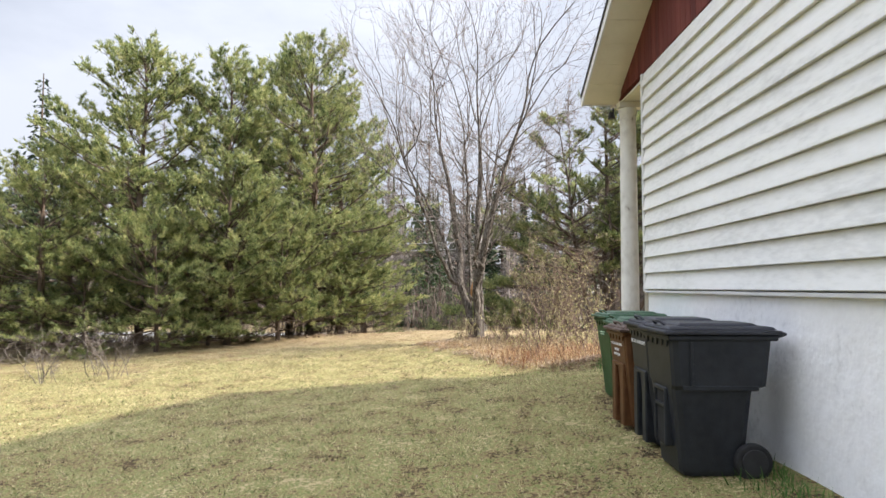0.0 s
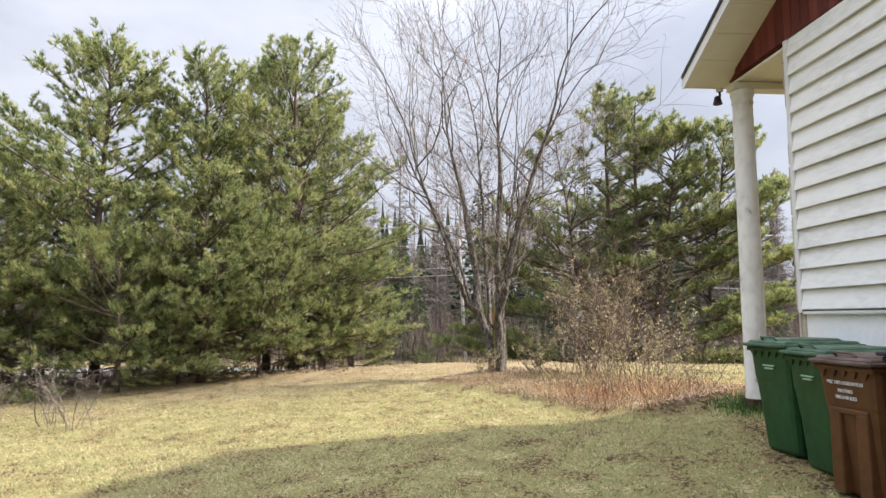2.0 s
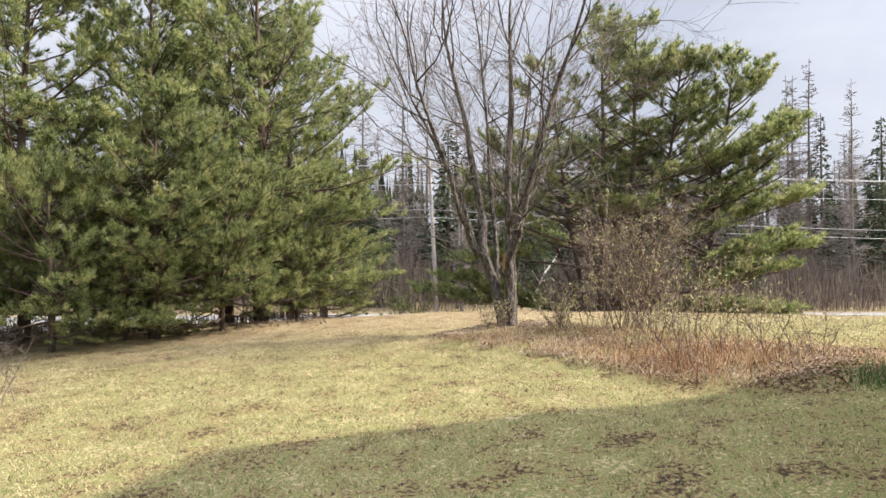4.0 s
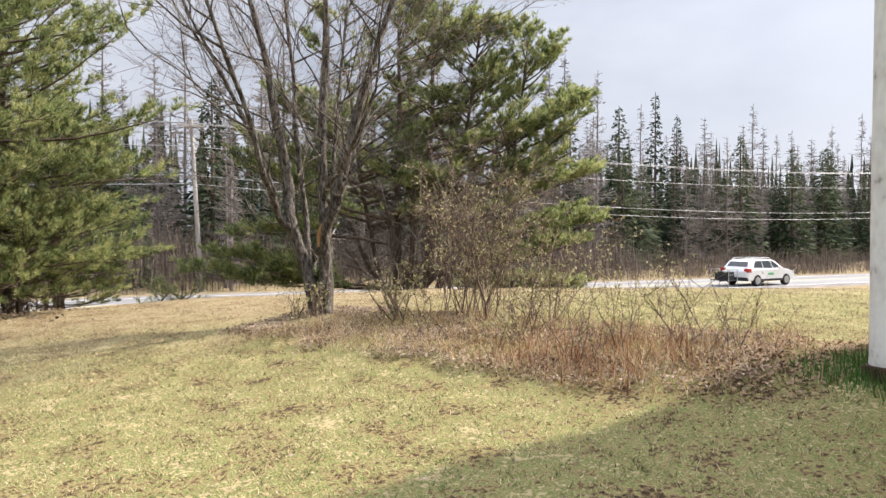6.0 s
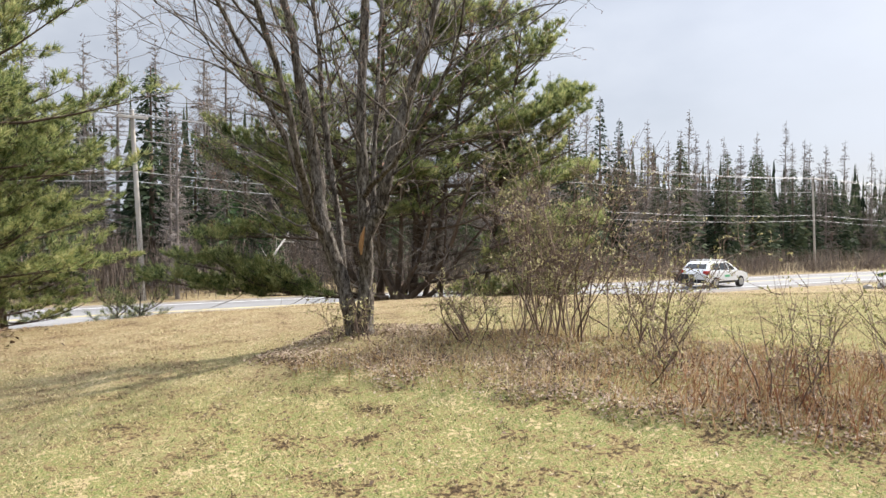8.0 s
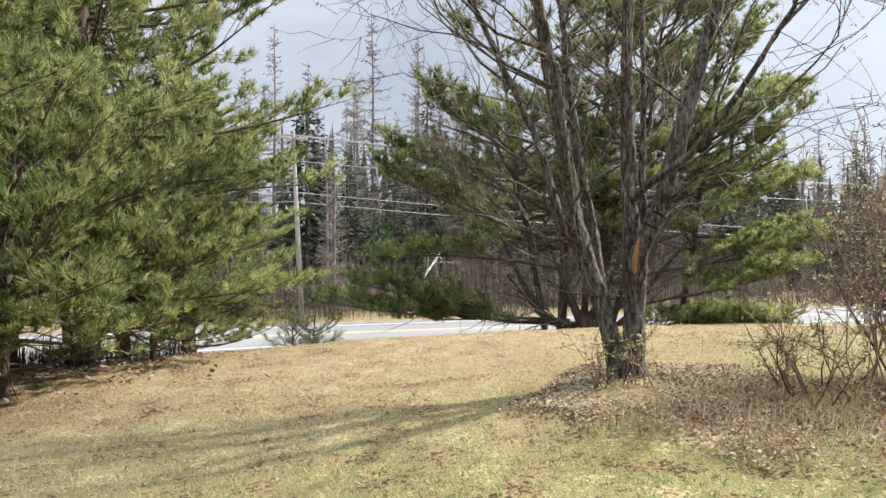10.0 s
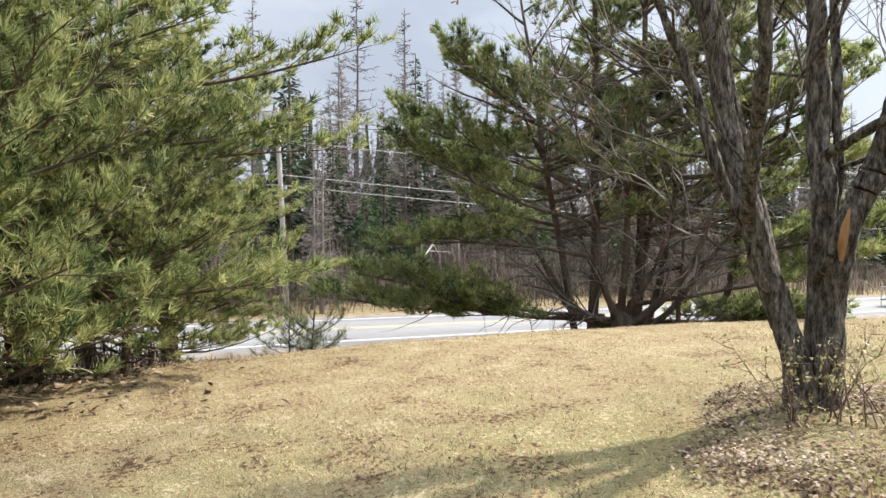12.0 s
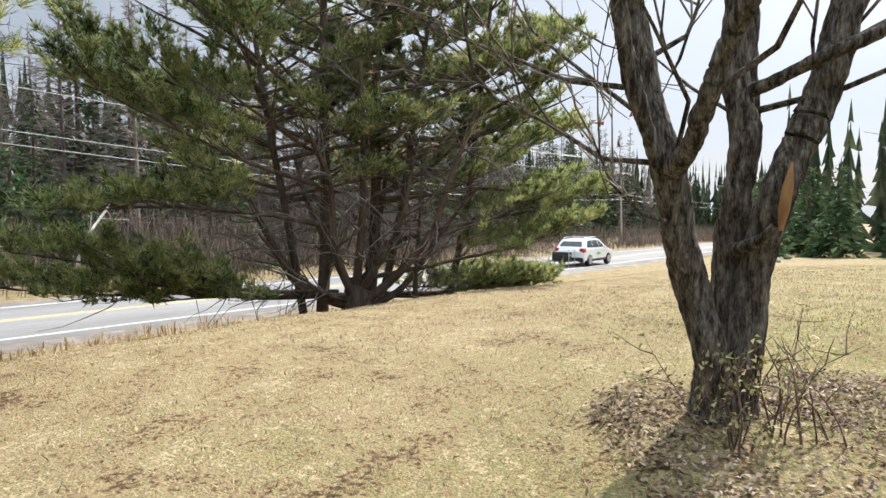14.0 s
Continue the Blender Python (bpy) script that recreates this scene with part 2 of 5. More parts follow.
M_LID_B = material("weathered_brown_lid", [(0.3, (0.075, 0.045, 0.035)), (0.7, (0.15, 0.105, 0.085))], scale=5, rough=0.5, bump=0.1, fine=14)
M_LID_K = material("weathered_black_lid", [(0.3, (0.020, 0.022, 0.030)), (0.7, (0.045, 0.047, 0.058))], scale=5, rough=0.45, bump=0.1, fine=14)
M_RUBBER = material("black_rubber", [(0.3, (0.010, 0.010, 0.011)), (0.7, (0.028, 0.028, 0.03))], scale=8, rough=0.75, bump=0.1)
M_PRINT = material("white_print", [(0.3, (0.62, 0.62, 0.62)), (0.6, (0.78, 0.78, 0.78))], scale=30, rough=0.6)
M_PRINT_G = material("faded_green_print", [(0.3, (0.25, 0.40, 0.28)), (0.6, (0.38, 0.52, 0.40))], scale=30, rough=0.6)
# asphalt lightened: the glare on the road is put into its colour
M_ASPHALT = material("asphalt", [(0.3, (0.165, 0.163, 0.162)), (0.55, (0.215, 0.212, 0.209)), (0.8, (0.28, 0.275, 0.268))], scale=0.7, detail=9, rough=0.9, bump=0.3, bump_scale=60, stretch=(0.25, 1, 1), fine=25)
M_GRAVEL = material("gravel_shoulder", [(0.3, (0.15, 0.13, 0.11)), (0.55, (0.25, 0.22, 0.19)), (0.8, (0.36, 0.33, 0.30))], scale=1.5, detail=9, rough=0.95, bump=0.8, bump_scale=30, fine=30)
M_WHITELINE = material("white_road_paint", [(0.40, (0.34, 0.34, 0.33)), (0.62, (0.60, 0.60, 0.59))], scale=8, rough=0.8)
M_YELLOWLINE = material("yellow_road_paint", [(0.40, (0.30, 0.28, 0.22)), (0.62, (0.52, 0.43, 0.18))], scale=8, rough=0.8)
M_POLE = material("weathered_pole", [(0.3, (0.30, 0.27, 0.24)), (0.7, (0.50, 0.47, 0.43))], scale=3, rough=0.9, bump=0.4, stretch=(1, 1, 0.1))
M_WIRE = material("wire", [(0.3, (0.30, 0.30, 0.30)), (0.7, (0.42, 0.42, 0.42))], scale=2, rough=0.5, metal=0.4)
M_STEEL = material("grey_steel", [(0.3, (0.38, 0.39, 0.40)), (0.7, (0.50, 0.51, 0.52))], scale=4, rough=0.4, metal=0.6)
M_CARPAINT = material("white_car_paint", [(0.3, (0.76, 0.77, 0.78)), (0.7, (0.82, 0.83, 0.84))], scale=2, rough=0.3, spec=0.5, coat=0.6)
M_CARGLASS = material("tinted_glass", [(0.3, (0.015, 0.02, 0.022)), (0.7, (0.03, 0.035, 0.04))], scale=1, rough=0.06, spec=0.6)
M_DARKPLASTIC = material("dark_trim", [(0.3, (0.015, 0.015, 0.016)), (0.7, (0.035, 0.035, 0.037))], scale=6, rough=0.6)
M_TAIL = material("red_lens", [(0.3, (0.32, 0.02, 0.02)), (0.7, (0.45, 0.04, 0.035))], scale=4, rough=0.2, spec=0.5)
M_GREENDECAL = material("green_decal", [(0.3, (0.10, 0.42, 0.22)), (0.7, (0.16, 0.50, 0.28))], scale=4, rough=0.4)
M_WOODSCAR = material("raw_wood", [(0.3, (0.26, 0.13, 0.05)), (0.7, (0.44, 0.26, 0.12))], scale=14, rough=0.85, bump=0.5, stretch=(1, 1, 0.2))
M_ROCK = material("field_stone", [(0.3, (0.22, 0.21, 0.19)), (0.7, (0.42, 0.40, 0.37))], scale=5, rough=0.9, bump=0.6)
M_SOIL = material("bare_soil", [(0.3, (0.20, 0.125, 0.078)), (0.6, (0.33, 0.22, 0.145)), (0.85, (0.43, 0.31, 0.22))], scale=3, rough=0.95, bump=0.9, bump_scale=24, fine=20, spec=0.1)


# ---- mesh helpers ----
def mesh_of(name, verts, faces, mat, smooth=False):
    """A mesh from an array of points and arrays of triangles or quads."""
    me = bpy.data.meshes.new(name)
    if not isinstance(faces, list):
        faces = [faces]
    faces = [np.asarray(f, dtype=np.int64) for f in faces if len(f)]
    verts = np.asarray(verts, dtype=np.float64)
    me.vertices.add(len(verts))
    me.vertices.foreach_set("co", verts.ravel())
    loops = np.concatenate([f.ravel() for f in faces])
    sizes = np.concatenate([np.full(len(f), f.shape[1]) for f in faces])
    starts = np.concatenate([[0], np.cumsum(sizes)[:-1]])
    me.loops.add(len(loops))
    me.loops.foreach_set("vertex_index", loops)
    me.polygons.add(len(sizes))
    me.polygons.foreach_set("loop_start", starts)
    me.update(calc_edges=True)
    if smooth:
        me.polygons.foreach_set("use_smooth", np.ones(len(sizes), dtype=bool))
    me.materials.append(mat)
    return me


def part(name, data, mat, parent, label=""):
    """Links a bmesh or a mesh as one object under a thing or a part."""
    if isinstance(data, bmesh.types.BMesh):
        me = bpy.data.meshes.new(name)
        data.to_mesh(me)
        data.free()
        me.materials.append(mat)
    else:
        me = data
    ob = new(name, me)
    ob.parent = parent
    if label:
        tagged(ob, label=label)
    return ob


def thing(name, place, label, category, group="", turn=0.0, kind=""):
    ob = new(name)
    ob.matrix_world = pose(*place, 0, 0, turn)
    ob.empty_display_size = 0.2
    return tagged(ob, label, category, group, kind)


def box(bm, x0, x1, y0, y1, z0, z1, bevel=0.0, top=None):
    """A box; top=(dx, dy) widens its upper face on each side."""
    dx, dy = top or (0, 0)
    vs = [bm.verts.new(p) for p in ((x0, y0, z0), (x1, y0, z0), (x1, y1, z0), (x0, y1, z0),
                                    (x0 - dx, y0 - dy, z1), (x1 + dx, y0 - dy, z1), (x1 + dx, y1 + dy, z1), (x0 - dx, y1 + dy, z1))]
    fs = [bm.faces.new([vs[i] for i in q]) for q in ((3, 2, 1, 0), (4, 5, 6, 7), (0, 1, 5, 4), (1, 2, 6, 5), (2, 3, 7, 6), (3, 0, 4, 7))]
    if bevel:
        es = list({e for f in fs for e in f.edges})
        bmesh.ops.bevel(bm, geom=es, offset=bevel, segments=2, affect="EDGES", profile=0.5)
    return fs


def boxed(*args, **kw):
    bm = bmesh.new()
    box(bm, *args, **kw)
    return bm


def cyl(bm, p, r, length, axis="z", n=24, r2=None, bevel=0.0):
    """A cylinder from p along an axis."""
    r2 = r if r2 is None else r2
    turn = {"z": Matrix.Identity(4), "x": Matrix.Rotation(radians(90), 4, "Y"), "y": Matrix.Rotation(radians(-90), 4, "X")}[axis]
    made = bmesh.ops.create_cone(bm, cap_ends=True, segments=n, radius1=r, radius2=r2, depth=length,
                                 matrix=Matrix.Translation(p) @ turn @ Matrix.Translation((0, 0, length / 2)))
    if bevel:
        es = [e for e in {e for v in made["verts"] for e in v.link_edges} if len(e.link_faces) == 2 and abs(e.calc_face_angle(0)) > 0.9]
        bmesh.ops.bevel(bm, geom=es, offset=bevel, segments=2, affect="EDGES", profile=0.5)


def tubes(paths, sides=4, cap=False):
    """Many tapered tubes in one: each path is (points, radii)."""
    vs, fs, base = [], [], 0
    ang = np.arange(sides) * 2 * np.pi / sides
    ca, sa = np.cos(ang), np.sin(ang)
    i = np.arange(sides)
    j = (i + 1) % sides
    for pts, rad in paths:
        pts = np.asarray(pts, float)
        rad = np.asarray(rad, float)
        tan = np.gradient(pts, axis=0)
        tan /= np.linalg.norm(tan, axis=1)[:, None] + 1e-9
        ref = np.where(np.abs(tan[:, 2:3]) > 0.9, np.array([[1.0, 0, 0]]), np.array([[0, 0, 1.0]]))
        u = np.cross(tan, ref)
        u /= np.linalg.norm(u, axis=1)[:, None] + 1e-9
        v = np.cross(tan, u)
        ring = pts[:, None, :] + rad[:, None, None] * (ca[None, :, None] * u[:, None, :] + sa[None, :, None] * v[:, None, :])
        vs.append(ring.reshape(-1, 3))
        k = len(pts)
        for s in range(k - 1):
            a = base + s * sides
            fs.append(np.stack([a + i, a + j, a + sides + j, a + sides + i], 1))
        base += k * sides
    return np.concatenate(vs), np.concatenate(fs)


def smoothstep(v, a, b):
    u = np.clip((np.asarray(v, float) - a) / (b - a), 0, 1)
    return u * u * (3 - 2 * u)


# ---- the lie of the land ----
ROAD_Y = 32.5


def road_z(x):
    return -1.15 - 0.0117 * np.clip(np.asarray(x, float), 0, 120) + 0.004 * np.clip(-np.asarray(x, float), 0, 60)


def bed(x, y):
    """1 inside the leafy bed round the maple and the shrubs, 0 outside."""
    x, y = np.asarray(x, float), np.asarray(y, float)
    ax, ay, bx, by = 0.45, 15.6, 2.1, 10.9
    u = np.clip(((x - ax) * (bx - ax) + (y - ay) * (by - ay)) / ((bx - ax) ** 2 + (by - ay) ** 2), 0, 1)
    d = np.hypot(x - ax - u * (bx - ax), y - ay - u * (by - ay))
    wob = 0.18 * np.sin(3.1 * x + 1.3 * y) + 0.12 * np.sin(5.3 * y - 2.2 * x)
    return 1 - smoothstep(d + wob, 1.0, 1.45)


def ground(x, y):
    x, y = np.asarray(x, float), np.asarray(y, float)
    a = np.interp(x, [-40, -14, -7, 0, 3.5, 8, 20, 45, 90], [-0.95, -0.8, -0.46, 0, 0.22, 0.20, -0.35, -1.5, -2.2])
    b = np.interp(x, [-40, -12, -4, 0, 6, 20, 45, 90], [-0.8, -0.5, -0.15, 0.0, -0.05, -0.65, -1.55, -2.2])
    w = 1 - smoothstep(y, 15.5, 21)
    z = a * w + b * (1 - w) + 0.10 * smoothstep(y, 3, 10)
    z += 0.07 * bed(x, y)
    z += 0.16 * np.exp(-((x - 2.7) ** 2 + (y - 9.3) ** 2) / 1.6)
    z += 0.018 * np.sin(1.7 * x + 0.6 * y) * np.sin(1.1 * y - 0.5 * x) + 0.008 * np.sin(4.3 * x + 1.0) * np.sin(3.7 * y)
    zr = road_z(x)
    near = smoothstep(y, ROAD_Y - 12.0, ROAD_Y - 4.2)
    z = z * (1 - near) + zr * near
    far = smoothstep(y, ROAD_Y + 5, ROAD_Y + 12)
    return z + far * 0.25


def gz(x, y):
    return float(ground(x, y))


axis_x = np.concatenate([-np.geomspace(420, 24, 26), np.arange(-23, 23.01, 0.25), np.geomspace(24, 420, 30)])
axis_y = np.concatenate([-np.geomspace(420, 8, 22), np.arange(-7, 42.01, 0.25), np.geomspace(43, 420, 26)])
gx, gy = np.meshgrid(axis_x, axis_y)
nx, ny = len(axis_x), len(axis_y)
gi = (np.arange(ny - 1)[:, None] * nx + np.arange(nx - 1)[None, :]).ravel()
land = new("ground", mesh_of("ground", np.stack([gx.ravel(), gy.ravel(), ground(gx, gy).ravel()], 1),
                             np.stack([gi, gi + 1, gi + nx + 1, gi + nx], 1), M_GROUND, True))
tagged(land, "patchy spring lawn of straw and green grass", "lawn", kind="structure")


def strip(name, y0, y1, lift, mat, label, category, x0=-160.0, x1=220.0, crown=0.0, step=2.0):
    """A sheet along the road, with a thin edge."""
    xs = np.arange(x0, x1 + 0.1, step)
    ys = np.array([y0 - 0.02, y0, (y0 + y1) / 2, y1, y1 + 0.02])
    lifts = np.array([-0.12, lift, lift + crown, lift, -0.12])
    px, py = np.meshgrid(xs, ys, indexing="ij")
    pz = road_z(px) + lifts[None, :]
    k = (np.arange(len(xs) - 1)[:, None] * 5 + np.arange(4)[None, :]).ravel()
    ob = new(name, mesh_of(name, np.stack([px.ravel(), py.ravel(), pz.ravel()], 1), np.stack([k, k + 5, k + 6, k + 1], 1), mat))
    return tagged(ob, label, category, kind="structure")


strip("gravel_shoulder", 28.5, 36.6, 0.012, M_GRAVEL, "pale gravel shoulder along both sides of the road", "shoulder")
strip("road", 29.4, 35.6, 0.035, M_ASPHALT, "grey asphalt country road, its pale tone holding the glare", "road", crown=0.02)
strip("road_edge_line", 29.82, 29.95, 0.048, M_WHITELINE, "worn white painted edge line on the asphalt", "road marking")
strip("road_edge_line", 35.05, 35.18, 0.048, M_WHITELINE, "worn white painted edge line on the asphalt", "road marking")
strip("road_centre_line", 32.35, 32.47, 0.062, M_YELLOWLINE, "worn yellow painted centre line on the asphalt", "road marking")
strip("road_centre_line", 32.55, 32.67, 0.062, M_YELLOWLINE, "worn yellow painted centre line on the asphalt", "road marking")

# ---- the house ----
WX, WY0, WY1, SB, ST = 2.30, -3.2, 8.05, 1.43, 4.10
EAVE_Y, EAVE_Z, PITCH = 9.22, 4.12, 0.47
RIDGE_Y = 2.4
HX1 = 13.0
RIDGE_Z = EAVE_Z + (EAVE_Y - RIDGE_Y) * PITCH


def rake_z(y):
    return RIDGE_Z - abs(y - RIDGE_Y) * PITCH


def prism(points, x0, x1):
    """A solid of constant section in the y-z plane."""
    bm = bmesh.new()
    a = [bm.verts.new((x0, y, z)) for y, z in points]
    b = [bm.verts.new((x1, y, z)) for y, z in points]
    bm.faces.new(a[::-1])
    bm.faces.new(b)
    for i in range(len(points)):
        j = (i + 1) % len(points)
        bm.faces.new((a[i], a[j], b[j], b[i]))
    bmesh.ops.recalc_face_normals(bm, faces=bm.faces)
    return bm


house = thing("house", (0, 0, 0), "white-sided bungalow with a red gable and parged foundation", "house", kind="structure")
# the gable wall runs a little askew to the lawn
house.matrix_world = pose(WX, WY1, 0, 0, 0, 1.2) @ pose(-WX, -WY1, 0)
part("foundation", boxed(WX + 0.03, HX1, WY0, WY1 - 0.02, -0.6, SB - 0.01, bevel=0.01), M_STUCCO, house, "white parged concrete foundation")
wall_core = part("wall", boxed(WX + 0.04, HX1, WY0, WY1 - 0.06, SB, ST - 0.02), M_SIDING, house)
gable = part("gable", prism([(EAVE_Y - 0.03, EAVE_Z - 0.02), (RIDGE_Y, RIDGE_Z - 0.05), (2 * RIDGE_Y - EAVE_Y + 0.03, EAVE_Z - 0.02)], WX + 0.03, WX + 0.20), M_RED, house, "red-stained gable")
roof_top = 0.11
for sgn in (1, -1):
    e = RIDGE_Y + sgn * (EAVE_Y + 0.05 - RIDGE_Y)
    ez = rake_z(e)
    slab = part("roof", prism([(RIDGE_Y, RIDGE_Z + roof_top), (e, ez + roof_top), (e, ez + roof_top - 0.045), (RIDGE_Y, RIDGE_Z + roof_top - 0.045)], WX - 0.50, HX1 + 0.5), M_SHINGLE, house, "dark asphalt shingle roof")
    part("rake_board", prism([(RIDGE_Y, RIDGE_Z + 0.065), (e, ez + 0.065), (e, ez - 0.055), (RIDGE_Y, RIDGE_Z - 0.055)], WX - 0.485, WX - 0.465), M_FASCIA, house, "pale aluminium rake fascia")
    # the soffit under the rake is made of narrow panels
    panels = 20
    for i in range(panels):
        ya = RIDGE_Y + sgn * (EAVE_Y - RIDGE_Y) * i / panels
        yb = RIDGE_Y + sgn * ((EAVE_Y - RIDGE_Y) * (i + 1) / panels - 0.008)
        part("soffit_panel", prism([(ya, rake_z(ya) - 0.03), (yb, rake_z(yb) - 0.03), (yb, rake_z(yb) - 0.042), (ya, rake_z(ya) - 0.042)], WX - 0.463, WX + 0.028), M_TRIM, house)
    part("soffit_backing", prism([(RIDGE_Y, RIDGE_Z), (e, ez), (e, ez - 0.028), (RIDGE_Y, RIDGE_Z - 0.028)], WX - 0.463, HX1), M_TRIM, house)
part("eave_fascia", boxed(WX - 0.486, HX1 + 0.5, EAVE_Y + 0.052, EAVE_Y + 0.075, EAVE_Z - 0.06, EAVE_Z + 0.075), M_FASCIA, house, "pale aluminium eave fascia")
gut = bmesh.new()
box(gut, WX - 0.46, HX1 + 0.4, EAVE_Y + 0.077, EAVE_Y + 0.155, EAVE_Z - 0.03, EAVE_Z + 0.06, bevel=0.02)
part("gutter", gut, M_FASCIA, house, "pale metal gutter")
part("porch_ceiling", boxed(WX + 0.032, HX1, WY1 + 0.02, EAVE_Y - 0.06, EAVE_Z - 0.075, EAVE_Z - 0.045), M_TRIM, house, "cream porch ceiling")
part("porch_beam", boxed(WX - 0.02, HX1, 8.98, 9.16, EAVE_Z - 0.16, EAVE_Z - 0.078, bevel=0.008), M_TRIM, house)
bm = bmesh.new()
box(bm, WX - 0.014, WX + 0.036, WY1 - 0.058, WY1 + 0.002, SB - 0.02, ST, bevel=0.006)
part("corner_trim", bm, M_FASCIA, house, "white metal corner trim")
bm = bmesh.new()
box(bm, WX - 0.012, WX + 0.028, WY0, WY1 - 0.06, SB - 0.035, SB - 0.004, bevel=0.004)
part("starter_strip", bm, M_FASCIA, house)

# lap siding, one board to a course, each with two lengths
COURSES = 14
step_z = (ST - SB) / COURSES
rng = random.Random(4)
for c in range(COURSES):
    z0, z1 = SB + c * step_z, SB + (c + 1) * step_z
    joint = rng.uniform(1.5, 6.8)
    for ya, yb in ((WY0, joint - 0.0015), (joint + 0.0015, WY1 - 0.06)):
        sec = [(WX + 0.036, z0 + 0.012), (WX - 0.020, z0 + 0.008), (WX - 0.022, z0 + 0.014), (WX + 0.014, z1 + 0.004), (WX + 0.036, z1 + 0.004)]
        bm = bmesh.new()
        a = [bm.verts.new((x, ya, z)) for x, z in sec]
        b = [bm.verts.new((x, yb, z)) for x, z in sec]
        bm.faces.new(a)
        bm.faces.new(b[::-1])
        for i in range(len(sec)):
            j = (i + 1) % len(sec)
            bm.faces.new((a[i], b[i], b[j], a[j]))
        bmesh.ops.recalc_face_normals(bm, faces=bm.faces)
        part("siding_board", bm, M_SIDING, wall_core)

# vertical red boards on the gable
w = 0.135
y = 2 * RIDGE_Y - EAVE_Y + 0.05
while y + w < EAVE_Y - 0.03:
    ya, yb = y + 0.004, y + w - 0.004
    top_a, top_b = rake_z(ya) - 0.045, rake_z(yb) - 0.045
    if min(top_a, top_b) > ST + 0.03:
        bm = bmesh.new()
        q = [(ya, ST + 0.012), (yb, ST + 0.012), (yb, top_b), (ya, top_a)]
        a = [bm.verts.new((WX + 0.004, *p)) for p in q]
        b = [bm.verts.new((WX + 0.029, *p)) for p in q]
        bm.faces.new(a[::-1])
        bm.faces.new(b)
        for i in range(4):
            j = (i + 1) % 4
            bm.faces.new((a[i], a[j], b[j], b[i]))
        bmesh.ops.recalc_face_normals(bm, faces=bm.faces)
        part("gable_board", bm, M_RED, gable)
    y += w

# stone veneer on the front wall, seen edge on at the corner
rng = random.Random(9)
front = part("front_wall", boxed(WX + 0.02, HX1, WY1 - 0.055, WY1 - 0.001, SB - 1.3, ST - 0.03), M_STONE, house, "tan stone veneer on the front wall")
z = 0.05
while z < ST - 0.1:
    h = rng.uniform(0.14, 0.3)
    x = WX + 0.0
    for _ in range(3):
        length = rng.uniform(0.2, 0.45)
        d = rng.uniform(0.025, 0.07)
        bm = boxed(x + 0.008, x + length - 0.008, WY1 + 0.003, WY1 + d + 0.01, z + 0.008, min(z + h, ST - 0.04) - 0.008, bevel=0.012)
        part("stone", bm, M_STONE, front)
        x += length
    z += h

# porch column
CX, CY = 2.40, 9.08
cz = gz(CX, CY) - 0.03
col = thing("porch_column", (CX, CY, cz), "round white porch column with peeling paint on a dark rotted base", "column")
bm = bmesh.new()
box(bm, -0.125, 0.125, -0.125, 0.125, 0, 0.13, bevel=0.012)
part("base", bm, M_RUSTBASE, col, "dark rotted base block")
top_z = EAVE_Z - 0.165 - cz
prof = [(0.13, 0.122), (0.16, 0.124), (0.19, 0.120), (top_z * 0.35, 0.121), (top_z * 0.7, 0.114), (top_z - 0.16, 0.108)]
vs, fs = tubes([([(0, 0, h) for h, r in prof], [r for h, r in prof])], 32)
part("shaft", mesh_of("shaft", vs, fs, M_COLUMN, True), M_COLUMN, col)
bm = bmesh.new()
cyl(bm, (0, 0, top_z - 0.16), 0.118, 0.035, n=32, bevel=0.008)
cyl(bm, (0, 0, top_z - 0.125), 0.108, 0.06, n=32, r2=0.122)
cyl(bm, (0, 0, top_z - 0.065), 0.128, 0.065, n=32, bevel=0.01)
part("capital", bm, M_COLUMN, col)
# outdoor lamp under the eave
lamp = thing("eave_spotlight", (WX - 0.05, 9.30, EAVE_Z - 0.05), "dark outdoor spotlight hanging under the eave", "lamp")
bm = bmesh.new()
cyl(bm, (0, 0, -0.04), 0.04, 0.04, n=16, bevel=0.006)
part("mount", bm, M_TRIM, lamp)
bm = bmesh.new()
cyl(bm, (0, 0, -0.10), 0.014, 0.06, n=10)
part("stem", bm, M_DARKPLASTIC, lamp)
bm = bmesh.new()
cyl(bm, (-0.02, 0.02, -0.19), 0.055, 0.10, n=16, r2=0.032, bevel=0.006)
part("head", bm, M_DARKPLASTIC, lamp)


# ---- wheeled bins ----
def text_mesh(text, size, mat):
    cu = bpy.data.curves.new("lettering", "FONT")
    cu.body, cu.size, cu.extrude, cu.align_x = text, size, 0.0012, "CENTER"
    tmp = bpy.data.objects.new("lettering", cu)
    me = bpy.data.meshes.new_from_object(tmp)
    bpy.data.objects.remove(tmp)
    me.materials.clear()
    me.materials.append(mat)
    return me


